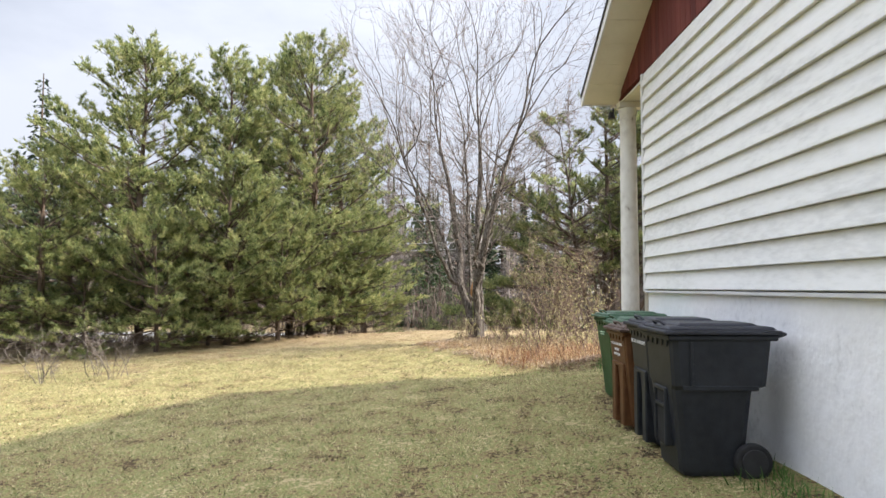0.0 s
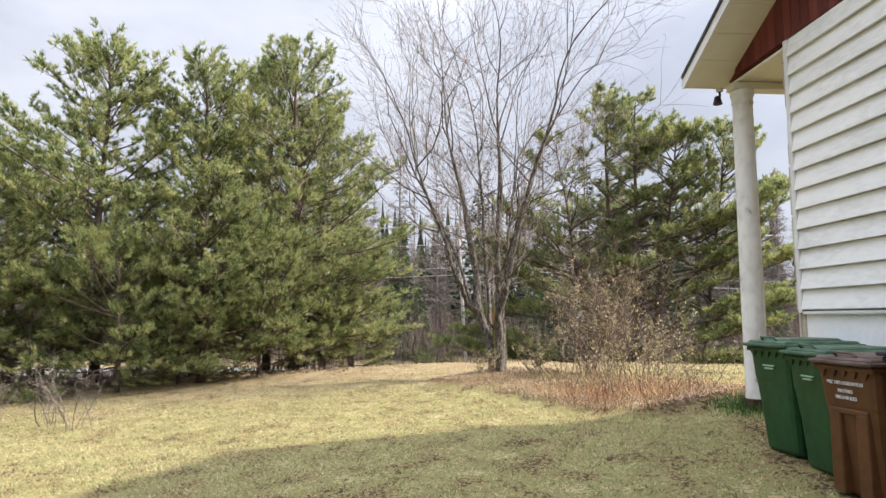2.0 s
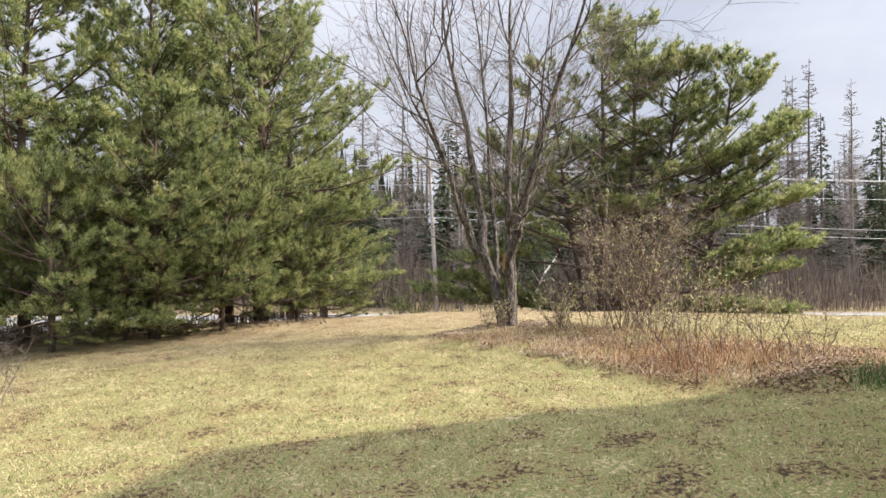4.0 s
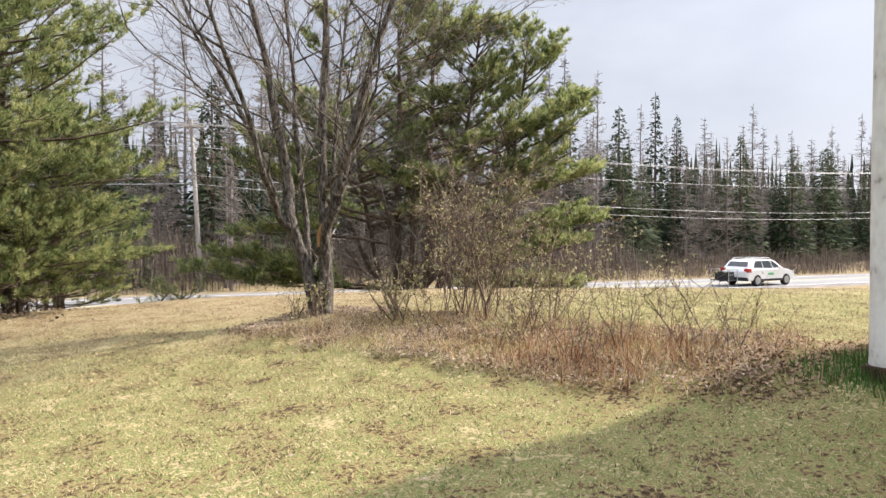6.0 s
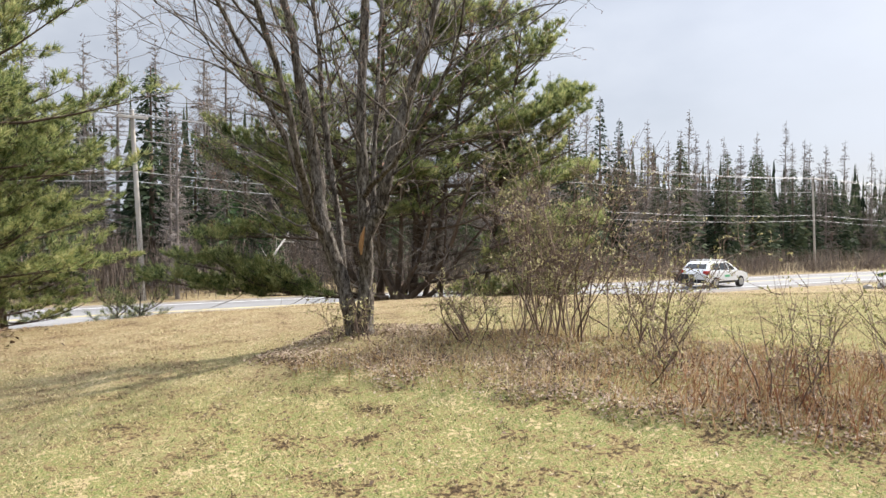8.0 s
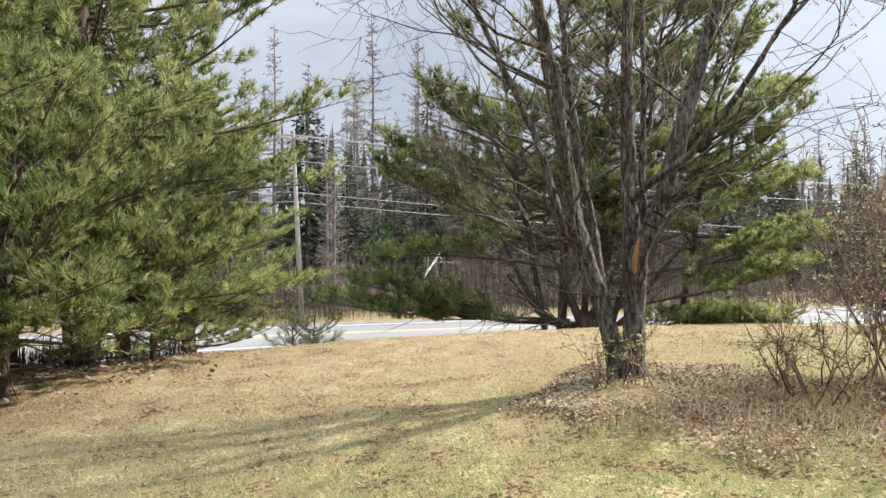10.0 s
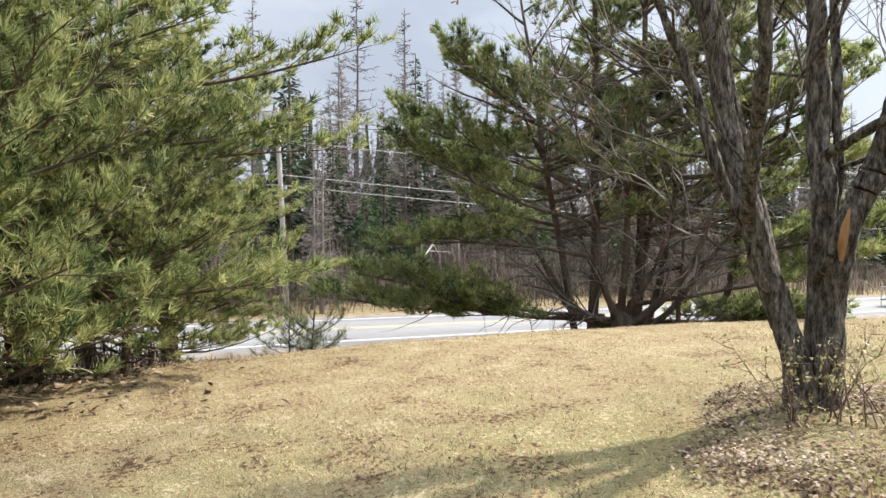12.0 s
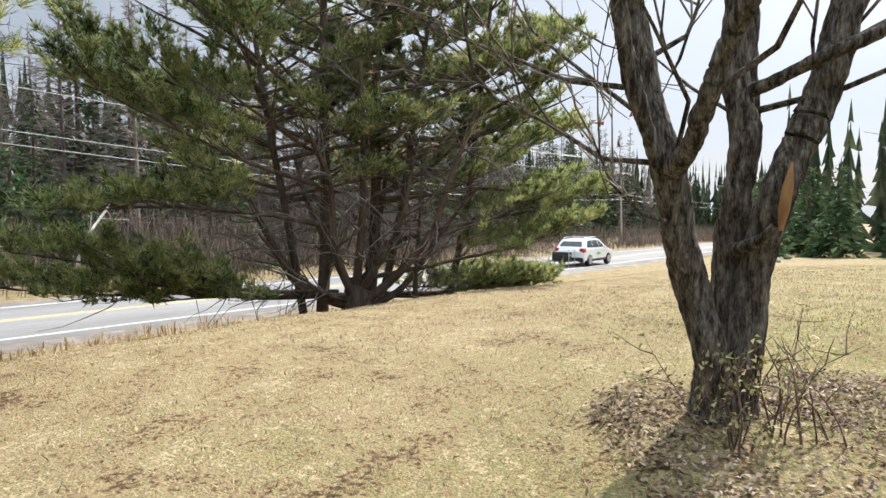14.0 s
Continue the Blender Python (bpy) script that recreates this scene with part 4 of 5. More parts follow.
    # low boughs near the ground: the long one towards the house side, and those along the verge
    for p0, d, L, lift, dens in (((-0.3, 0.1, 0.3), (-1.0, 0.42, -0.02), 5.9, 0.02, 1.0), ((-0.3, 0.2, 0.35), (-1.0, 0.20, 0.05), 5.2, -0.05, 0.8), ((-0.3, 0.0, 0.3), (-0.9, 0.5, 0.1), 3.4, 0.0, 1.1),
                                 ((-0.4, 0.3, 1.6), (-1.0, 0.35, 0.25), 4.4, -0.1, 1.2), ((-0.4, 0.3, 2.3), (-1.0, 0.2, 0.3), 4.6, 0.0, 1.2), ((-0.3, 0.3, 3.0), (-0.9, 0.45, 0.4), 4.4, 0.05, 1.2), ((-0.3, 0.3, 3.8), (-1.0, 0.1, 0.4), 4.0, 0.1, 1.2),
                                 ((0.3, -0.1, 0.6), (1.0, -0.65, 0.15), 4.6, 0.1, 1.2), ((0.4, -0.1, 1.2), (1.0, -0.55, 0.3), 5.2, 0.0, 1.2), ((0.5, 0, 2.2), (1.0, -0.35, 0.3), 5.6, 0.1, 1.2), ((0.6, 0, 3.2), (1.0, -0.2, 0.4), 5.6, 0.15, 1.2), ((1.4, -0.2, 4.0), (1.0, -0.4, 0.35), 4.6, 0.15, 1.2),
                                 ((0.6, 0.0, 0.25), (1.0, -0.3, -0.05), 3.8, 0.05, 1.6), ((1.8, -0.4, 0.15), (1.0, -0.35, 0.0), 3.6, 0.08, 1.6), ((0.3, 0.0, 0.2), (0.9, -0.15, 0.0), 3.2, 0.0, 1.4)):
        path = bend(rng, p0, d, L, 9, lift=lift, wob=0.05)
        low = np.array([gz(place[0] + q[0], place[1] + q[1]) - place[2] + 0.12 for q in path])
        path[:, 2] = np.maximum(path[:, 2], low)
        wood.append((path, np.linspace(0.05, 0.006, 9)))
        foliage(path, L, dens, 0.38)
        for side_k in range(5):
            a = 3 + side_k
            tt = unit(path[a] - path[a - 1])
            sd = np.cross(tt, [0, 0, 1]) * (1 if side_k % 2 else -1)
            l2 = L * 0.34 * (1.1 - a / 12)
            sb = bend(rng, path[a], tt + sd * 0.8 + np.array([0, 0, 0.12]), l2, 5, lift=0.1, wob=0.08)
            sb[:, 2] = np.maximum(sb[:, 2], low.min())
            wood.append((sb, np.linspace(0.018, 0.005, 5)))
            foliage(sb, l2, 1.1, 0.2)
        for _ in range(10):
            a = rng.integers(1, 6)
            br = bend(rng, path[a], path[a + 1] - path[a] + rng.normal(size=3) * 0.35, rng.uniform(0.5, 1.5), 5, wob=0.15)
            br[:, 2] = np.maximum(br[:, 2], low.min())
            fine.append((br, np.linspace(0.012, 0.003, 5)))
    # stump where the stems part
    wood.append(([(0, 0, -0.25), (0.02, 0, 0.1), (0.0, 0.02, 0.4), (0.0, 0.03, 0.62)], [0.36, 0.29, 0.22, 0.10]))
    v1, f1 = tubes(wood, 8)
    part("trunk", mesh_of("trunk", v1, f1, M_PBARK, True), None, t)
    v2, f2 = tubes(fine, 3)
    tagged(part("branch", mesh_of("branch", v2, f2, M_DEADWOOD, True), None, t, "bare grey inner branches"), kind="stuff")
    v, f = needles(rng, np.concatenate(tp), np.concatenate(td), 10, 0.15, 0.024, spread=0.95)
    part("crown", mesh_of("crown", v, f, M_NEEDLE), None, t)
    return t


big_pine((5.7, 24.05, gz(5.7, 24.05)))


# the many-stemmed maple on the lawn
def maple(place):
    rng = np.random.default_rng(21)
    t = thing("maple_tree", place, "bare many-stemmed maple with rough grey bark and spring buds", "maple tree")
    thick, mid, thin, tips = [], [], [], []

    def grow(p, d, L, r, level):
        n = 6 if level < 3 else 4
        path = bend(rng, p, d, L, n, lift=0.22 if level < 3 else 0.15, wob=0.09 + 0.035 * level)
        rad = np.linspace(r, r * (0.5 if level < 3 else 0.35), n)
        (thick if r > 0.035 else mid if r > 0.010 else thin).append((path, rad))
        if level >= 6 or r < 0.0042:
            tips.append(path[-1])
            return
        kids = 3 if level < 3 else rng.integers(3, 6)
        for k in range(kids):
            s = rng.uniform(0.35, 1.0) if k else 1.0
            q = s * (n - 1)
            a = int(min(n - 2, q))
            b = path[a] + (path[a + 1] - path[a]) * (q - a)
            tt = unit(path[a + 1] - path[a])
            side = unit(np.cross(tt, rng.normal(size=3)))
            ang = rng.uniform(0.34, 0.75) if k else rng.uniform(0.05, 0.25)
            dd = unit(tt * math.cos(ang) + side * math.sin(ang) + np.array([0, 0, 0.12]))
            grow(b, dd, L * rng.uniform(0.62, 0.82), max(0.004, r * (0.62 if k == 0 else rng.uniform(0.36, 0.52))), level + 1)

    # main stems from the foot up: points, then the radius at the foot and at the end
    stems = [([(-0.05, 0, 0), (-0.13, -0.03, 0.27), (-0.18, 0.02, 0.53), (-0.21, 0.09, 0.75), (-0.28, 0.12, 0.95), (-0.35, 0.13, 1.16), (-0.40, 0.14, 1.34), (-0.42, 0.2, 1.52), (-0.40, 0.28, 1.78), (-0.39, 0.34, 2.02), (-0.46, 0.36, 2.4), (-0.6, 0.42, 3.2), (-0.7, 0.5, 4.0), (-0.95, 0.6, 4.9)], 0.098, 0.034),
             ([(-0.40, 0.14, 1.30), (-0.58, 0.02, 1.37), (-0.68, -0.08, 1.5), (-0.74, -0.14, 1.66), (-0.80, -0.22, 1.84), (-0.90, -0.33, 1.98), (-1.0, -0.45, 2.2), (-1.15, -0.55, 2.8), (-1.5, -0.7, 3.6), (-1.75, -0.8, 4.3)], 0.050, 0.022),
             ([(-0.30, 0.12, 1.0), (-0.46, 0.16, 1.3), (-0.60, 0.22, 1.6), (-0.72, 0.30, 2.1), (-0.92, 0.40, 2.7), (-1.3, 0.5, 3.5), (-1.75, 0.6, 4.4)], 0.045, 0.022),
             ([(-0.16, 0.1, 0.7), (-0.14, 0.2, 1.15), (-0.14, 0.32, 1.6), (-0.18, 0.45, 2.1), (-0.22, 0.55, 2.8), (-0.2, 0.75, 3.8), (-0.3, 0.9, 5.0)], 0.048, 0.024),
             ([(0.08, 0.02, 0), (0.10, -0.03, 0.38), (0.11, -0.01, 0.71), (0.09, -0.04, 0.96), (0.07, -0.07, 1.12), (0.03, -0.12, 1.32), (0.01, -0.14, 1.53), (0.02, -0.10, 1.77), (0.03, -0.06, 2.01), (0.0, -0.09, 2.3), (0.02, -0.05, 3.0), (0.12, 0.0, 4.0), (0.06, -0.1, 5.2)], 0.090, 0.032),
             ([(0.10, -0.08, 0.9), (0.11, -0.14, 1.4), (0.15, -0.13, 1.9), (0.20, -0.10, 2.5), (0.35, 0.1, 3.5), (0.55, 0.35, 4.8)], 0.036, 0.02),
             ([(0.04, -0.09, 0), (0.03, -0.13, 0.26), (0.03, -0.15, 0.51), (0.0, -0.20, 0.84), (-0.03, -0.25, 1.05), (-0.05, -0.31, 1.24), (0.02, -0.38, 1.46), (0.08, -0.45, 1.66), (0.13, -0.52, 1.94), (0.18, -0.60, 2.25), (0.35, -0.72, 3.0), (0.6, -0.8, 3.9), (0.9, -0.95, 4.9)], 0.10, 0.034),
             ([(0.02, -0.14, 1.75), (-0.04, -0.30, 1.80), (-0.06, -0.50, 1.86), (-0.05, -0.85, 2.02), (0.05, -1.3, 2.4), (0.2, -1.8, 3.1)], 0.034, 0.016)]
    for pts, r0, r1 in stems:
        w = np.array(pts, float)
        m = 4 * len(w)
        k = np.linspace(0, len(w) - 1, m)
        path = np.stack([np.interp(k, np.arange(len(w)), w[:, c]) for c in range(3)], 1)
        path[3:] += rng.normal(size=path[3:].shape) * 0.014
        for _ in range(4):
            path[1:-1] = (path[:-2] + 2 * path[1:-1] + path[2:]) / 4
        rr = np.interp(path[:, 2], [path[0, 2], 2.4, path[-1, 2]], [r0, r0 * 0.72 + r1 * 0.12, r1]) if path[-1, 2] > 3 else np.linspace(r0, r1, m)
        rr = rr * (1 + 0.05 * np.sin(np.arange(m) * 0.6 + rng.uniform(0, 6)))
        if pts[0][2] == 0:
            path[0, 2] = -0.3
            rr[:5] *= np.array([1.45, 1.25, 1.15, 1.08, 1.03])
        kk = np.linspace(0, m - 1, 3 * m)
        thick.append((np.stack([np.interp(kk, np.arange(m), path[:, c]) for c in range(3)], 1), np.interp(kk, np.arange(m), rr)))
        d = unit(path[-1] - path[-5])
        for k in range(3):
            side = unit(np.cross(d, rng.normal(size=3)))
            out = unit(np.array([path[-1][0], path[-1][1], 0]) + 1e-3)
            dd = unit(d + 0.34 * k * side + 0.22 * out + np.array([0, 0, 0.3]))
            grow(path[-1], dd, rng.uniform(1.5, 2.1), r1 * (0.9 if k == 0 else 0.65), 2)
        # side branches higher up, sparse ones lower down
        for h in np.arange(1.3, path[-1, 2], 0.33):
            if h < path[m // 4, 2] or (h < 2.2 and rng.uniform() < 0.55):
                continue
            a = int(np.argmin(np.abs(path[:, 2] - h)))
            side = unit(np.array([rng.normal(), rng.normal(), 0.5]) + 0.5 * unit(np.array([path[a][0], path[a][1], 0]) + 1e-3))
            grow(path[a], unit(side + d * 0.3), rng.uniform(0.9, 1.7), rng.uniform(0.011, 0.021), 3 if h > 2.4 else 4)
    # long low limbs reaching out to the lawn and towards the road
    for p, d, L, r in (((-0.42, 0.16, 1.36), (-0.75, 0.95, 0.12), 1.0, 0.018), ((-0.32, 0.12, 1.05), (-1.0, 0.5, 0.06), 0.9, 0.013), ((-0.40, 0.28, 1.75), (-0.4, 1.0, 0.3), 1.2, 0.018),
                       ((0.13, -0.52, 1.94), (0.6, -0.8, 0.35), 1.2, 0.018)):
        grow(np.array(p), np.array(d), L, r, 3)
    v, f = tubes(thick, 24)
    # rough, fissured bark on the heavy wood
    for q in range(len(v)):
        p = Vector((v[q, 0] * 30, v[q, 1] * 30, v[q, 2] * 9))
        off = noise.noise_vector(p) * 0.012 + noise.noise_vector(p * 2.1) * 0.006 + noise.noise_vector(p * 0.28) * 0.014
        v[q, 0] += off.x
        v[q, 1] += off.y
    part("trunk", mesh_of("trunk", v, f, M_BARK, True), None, t)
    v, f = tubes(mid, 5)
    tagged(part("branch", mesh_of("branch", v, f, M_BARK, True), None, t), kind="stuff")
    v, f = tubes(thin, 3)
    tagged(part("twig", mesh_of("twig", v, f, M_DEADWOOD, True), None, t), kind="stuff")
    tip = np.array(tips)
    v, f = needles(rng, tip, unit(rng.normal(size=tip.shape) + np.array([0, 0, 1.0])), 2, 0.04, 0.013, 0.9)
    tagged(part("bud", mesh_of("bud", v, f, M_REDBUD), None, t, "small reddish spring buds"), kind="stuff")
    # a torn limb shows raw wood, with a broken stub below it
    v, f = tubes([([(-0.13, -0.33, 1.02), (-0.14, -0.345, 1.12), (-0.13, -0.36, 1.24), (-0.10, -0.37, 1.36)], [0.012, 0.028, 0.026, 0.006])], 9)
    part("broken_stub", mesh_of("broken_stub", v, f, M_WOODSCAR, True), None, t, "raw orange wood of a torn limb")
    v, f = tubes([([(0.04, -0.06, 0.90), (-0.08, -0.16, 0.93), (-0.17, -0.26, 0.98), (-0.21, -0.32, 1.05)], [0.045, 0.036, 0.028, 0.018])], 9)
    part("limb_stub", mesh_of("limb_stub", v, f, M_BARK, True), None, t)
    return t


maple((0.5, 16.2, gz(0.5, 16.2)))


# shrubs
def shrub(name, place, seed, height, spread, stems, label, buds=2.0, erect=1.0, group="", twig_mat=None, levels=2, bud_mat=None, thick=1.0):
    rng = np.random.default_rng(seed)
    t = thing(name, place, label, "shrub", group)
    wood, tips, dirs = [], [], []
    for s in range(stems):
        az = rng.uniform(0, 6.283)
        p = np.array([rng.normal() * spread * 0.16, rng.normal() * spread * 0.16, -0.05])
        d = unit([math.cos(az) * spread / height * rng.uniform(0.1, 0.75), math.sin(az) * spread / height * rng.uniform(0.1, 0.75), erect])
        L = height * rng.uniform(0.55, 1.05)
        path = bend(rng, p, d, L, 8, lift=0.1, wob=0.15)
        wood.append((path, np.linspace(0.015, 0.003, 8) * rng.uniform(0.6, 1.4) * thick))
        stack = [(path, L, 1)]
        while stack:
            pa, ln, lev = stack.pop()
            n = len(pa)
            for k in range(8 if lev == 1 and levels > 2 else 6 if lev == 1 else 3):
                a = rng.integers(max(1, n // 3), n - 1)
                dd = unit(pa[a + 1] - pa[a] + rng.normal(size=3) * 0.45 + np.array([0, 0, 0.15]))
                l2 = ln * rng.uniform(0.18, 0.42)
                q = bend(rng, pa[a], dd, l2, 5, lift=0.2, wob=0.12)
                wood.append((q, np.linspace(0.0048, 0.0018, 5) * (0.5 + 0.5 * thick)))
                if lev < levels:
                    stack.append((q, l2, lev + 1))
                tips.append(q[2:])
        tips.append(path[4:])
    v, f = tubes(wood, 3)
    tagged(part("stem", mesh_of("stem", v, f, twig_mat or M_TWIG, True), None, t), kind="stuff")
    if buds:
        tp = np.concatenate(tips)
        tp = tp[rng.uniform(size=len(tp)) < min(1, buds)]
        v, f = needles(rng, tp, unit(rng.normal(size=tp.shape) + np.array([0, 0, 0.8])), 2, 0.034, 0.020, 0.9)
        tagged(part("bud", mesh_of("bud", v, f, bud_mat or M_BUD), None, t, "yellow-green opening buds"), kind="stuff")
    return t


def on(x, y):
    return (x, y, gz(x, y))


shrub("budding_shrub", on(2.1, 14.35), 31, 2.5, 1.7, 40, "tall twiggy shrub covered in yellow-green buds", buds=0.11, thick=0.65, levels=3)
shrub("budding_shrub", on(2.7, 13.4), 32, 1.55, 1.6, 18, "twiggy shrub covered in yellow-green buds", buds=0.32, thick=0.75)
shrub("budding_shrub", on(1.3, 14.7), 33, 1.0, 1.3, 13, "low twiggy shrub with pale yellow buds", buds=0.45, thick=0.8)
for k, (x, y, h, s, n) in enumerate(((1.45, 11.2, 0.85, 1.1, 11), (2.0, 10.7, 1.1, 1.2, 12), (2.3, 11.5, 1.15, 1.3, 11), (1.2, 12.2, 0.7, 0.9, 9), (1.75, 12.4, 0.95, 1.2, 12), (2.4, 10.2, 0.8, 0.9, 8), (0.9, 13.2, 0.65, 0.9, 8))):
    shrub("sapling_clump", on(x, y), 40 + k, h, s, n, "clump of thin reddish saplings just coming into bud", buds=0.35, group="sapling clumps in the leafy bed", levels=1, thick=0.42)
shrub("sapling_clump", on(0.25, 15.75), 50, 0.8, 0.5, 9, "thin budding shoots at the foot of the maple", buds=0.5, levels=1, thick=0.5)
shrub("sapling_clump", on(0.1, 16.0), 51, 0.75, 0.4, 8, "thin budding shoots at the foot of the maple", buds=0.6, levels=1, thick=0.5)
for k, (x, y) in enumerate(((-6.6, 12.8), (-7.4, 13.4), (-7.9, 12.6), (-8.6, 13.6), (-9.4, 13.0))):
    shrub("dead_sapling", on(x, y), 60 + k, 1.25, 0.7, 7, "pale leafless sapling clump at the lawn's edge", buds=0, group="dead saplings at the lawn's edge", twig_mat=M_DEADWOOD, levels=2, thick=0.6)


# ---- blades, straw and leaves on the ground ----
def blades(name, x, y, height, width, mat, label, category, seed, lean=0.5, least=0.1):
    rng = np.random.default_rng(seed)
    n = len(x)
    z = ground(x, y)
    az = rng.uniform(0, 6.283, n)
    tilt = lean * rng.uniform(least, 1.0, n)
    h = height * rng.uniform(0.5, 1.3, n)
    d = np.stack([np.cos(az) * np.sin(tilt), np.sin(az) * np.sin(tilt), np.cos(tilt)], 1)
    s = np.stack([-np.sin(az + rng.normal(size=n)), np.cos(az), np.zeros(n)], 1) * (width * rng.uniform(0.6, 1.3, n))[:, None] * 0.5
    p = np.stack([x, y, z - 0.004], 1)
    v = np.stack([p - s, p + s, p + d * h[:, None]], 1).reshape(-1, 3)
    ob = new(name, mesh_of(name, v, np.arange(3 * n).reshape(-1, 3), mat))
    return tagged(ob, label, category, kind="stuff")


grng = np.random.default_rng(77)


def scatter(n, x0, x1, y0, y1, keep, clump=1, radius=0.02):
    x = grng.uniform(x0, x1, n // clump)
    y = grng.uniform(y0, y1, n // clump)
    k = keep(x, y) > grng.uniform(size=len(x))
    x, y = np.repeat(x[k], clump), np.repeat(y[k], clump)
    if clump > 1:
        x, y = x + grng.normal(size=len(x)) * radius, y + grng.normal(size=len(x)) * radius
    return x, y


def lawn_near(x, y):
    house_free = np.where((x > WX - 0.05) & (y < WY1), 0, 1)
    road_free = 1 - smoothstep(y, 27.0, 28.3)
    px = np.interp(y, [0, 2, 5, 8, 13, 16], [0, -1.4, -2.3, -3.0, -3.9, -3.2])
    near = np.clip(1.35 - np.hypot(x - px - 1.2, np.maximum(0, y - 15)) / 9.0, 0.12, 1)
    return house_free * road_free * near * (1 - 0.85 * bed(x, y))


def dryness(x, y):
    return smoothstep(y + 1.6 * np.sin(0.9 * x + 0.7) + 0.9 * np.sin(2.3 * x + 1.7 * y), 13.5, 18.5)


gx1, gy1 = scatter(760000, -10, 9, 1.2, 20, lambda x, y: lawn_near(x, y) * (1 - dryness(x, y)), 9, 0.024)
blades("grass", gx1, gy1, 0.052, 0.0056, M_GRASS, "short patchy green and straw lawn grass", "grass", 1, lean=1.5, least=0.45)
gx1, gy1 = scatter(420000, -10, 9, 11, 26, lambda x, y: lawn_near(x, y) * dryness(x, y), 9, 0.026)
blades("grass", gx1, gy1, 0.050, 0.0060, M_GRASS_DRY, "short straw-coloured lawn grass towards the road", "grass", 11, lean=1.5, least=0.55)
gx2, gy2 = scatter(110000, -12, 26, 14, 28.4, lambda x, y: 0.8 * (1 - 0.9 * bed(x, y)))
blades("grass", gx2, gy2, 0.036, 0.008, M_GRASS_DRY, "short straw-coloured grass along the road", "grass", 2, lean=1.5)
gx2, gy2 = scatter(60000, 3, 24, 8.5, 20, lambda x, y: np.where(y > 8.5, 0.8, 0))
blades("grass", gx2, gy2, 0.04, 0.009, M_GRASS, "short green and straw grass in front of the house", "grass", 13, lean=1.25)
gx3, gy3 = scatter(30000, -1.5, 5, 8.2, 17.5, lambda x, y: np.clip(bed(x, y), 0, 1) * (y < 15.2))
blades("dry_grass", gx3, gy3, 0.19, 0.006, M_STRAW, "pale dry grass standing in the leafy bed", "dry grass", 3, lean=1.3)
gx4, gy4 = scatter(8000, 0.5, 3.6, 9.4, 13.2, lambda x, y: np.clip(bed(x, y), 0, 1) * np.clip(1 - np.hypot(x - 1.5, y - 11.2) / 1.6, 0, 1))
blades("dead_bracken", gx4, gy4, 0.24, 0.009, M_RUST, "rusty dead stalks among the saplings", "dead plants", 4, lean=1.35)
gx5, gy5 = scatter(16000, -14, 4, 20, 28.4, lambda x, y: smoothstep(y, 24.2, 26.5) * 0.7)
blades("verge_grass", gx5, gy5, 0.20, 0.009, M_STRAW, "long dry grass on the road verge", "dry grass", 5, lean=0.8)
gx6, gy6 = scatter(6000, 1.9, 3.2, 8.5, 9.9, lambda x, y: np.clip(1.1 - np.hypot(x - 2.5, y - 9.15) / 0.6, 0, 1))
M_LUSH = material("lush_grass", [(0.3, (0.05, 0.12, 0.025)), (0.7, (0.12, 0.22, 0.05))], scale=2, rough=0.7, island=0.5, translucent=0.25)
blades("lush_grass", gx6, gy6, 0.13, 0.009, M_LUSH, "lush green tuft at the foot of the column", "grass", 6, lean=0.7)
gx7, gy7 = scatter(9000, 1.2, 2.3, 3.0, 8.2, lambda x, y: np.clip(1.0 - (2.3 - x) / 0.5, 0, 1))
blades("lush_grass", gx7, gy7, 0.10, 0.009, M_LUSH, "green grass fringe along the foundation", "grass", 7, lean=0.8)


def leaves(name, x, y, size, mat, label, seed):
    rng = np.random.default_rng(seed)
    n = len(x)
    p = np.stack([x, y, ground(x, y) + rng.uniform(0.004, 0.035, n)], 1)
    az = rng.uniform(0, 6.283, n)
    u = np.stack([np.cos(az), np.sin(az), rng.normal(size=n) * 0.35], 1) * (size * rng.uniform(0.5, 1.2, n))[:, None]
    w = np.stack([-np.sin(az), np.cos(az), rng.normal(size=n) * 0.35], 1) * (size * rng.uniform(0.3, 0.7, n))[:, None]
    c = np.stack([np.zeros(n), np.zeros(n), size * rng.uniform(-0.1, 0.4, n)], 1)
    v = np.stack([p - u, p - w + c, p + u, p + w + c], 1).reshape(-1, 3)
    ob = new(name, mesh_of(name, v, np.arange(4 * n).reshape(-1, 4), mat))
    return tagged(ob, label, "fallen leaves", kind="stuff")


lx, ly = scatter(150000, -2.0, 4.2, 9, 17.6, lambda x, y: np.clip((bed(x, y) - 0.25) * 1.3, 0.012, 1) * (0.55 + 0.45 * np.sin(3.3 * x + 1.1) * np.sin(2.7 * y)))
leaves("leaf_litter", lx, ly, 0.019, M_LITTER, "brown leaf litter under the maple and shrubs", 8)
lx, ly = scatter(26000, -8, 4, 1.5, 20, lambda x, y: np.where((x > WX - 0.1) & (y < WY1), 0, 0.35))
leaves("leaf_litter", lx, ly, 0.011, M_LITTER, "scattered brown leaves on the lawn", 9)
lx, ly = scatter(16000, -16, -1, 16.5, 27, lambda x, y: smoothstep(y, 18.5, 21) * smoothstep(-x, 2.2, 4.5) * 0.8)
leaves("leaf_litter", lx, ly, 0.045, M_LITTER, "brown litter under the pines", 10)
sx, sy = scatter(13000, 1.2, 4.8, 8.6, 10.6, lambda x, y: np.clip(1.2 - np.hypot((x - 2.7) / 1.5, (y - 9.75) / 0.55), 0, 1))
leaves("soil_clods", sx, sy, 0.022, M_SOIL, "bare reddish-brown soil beside the porch", 12)
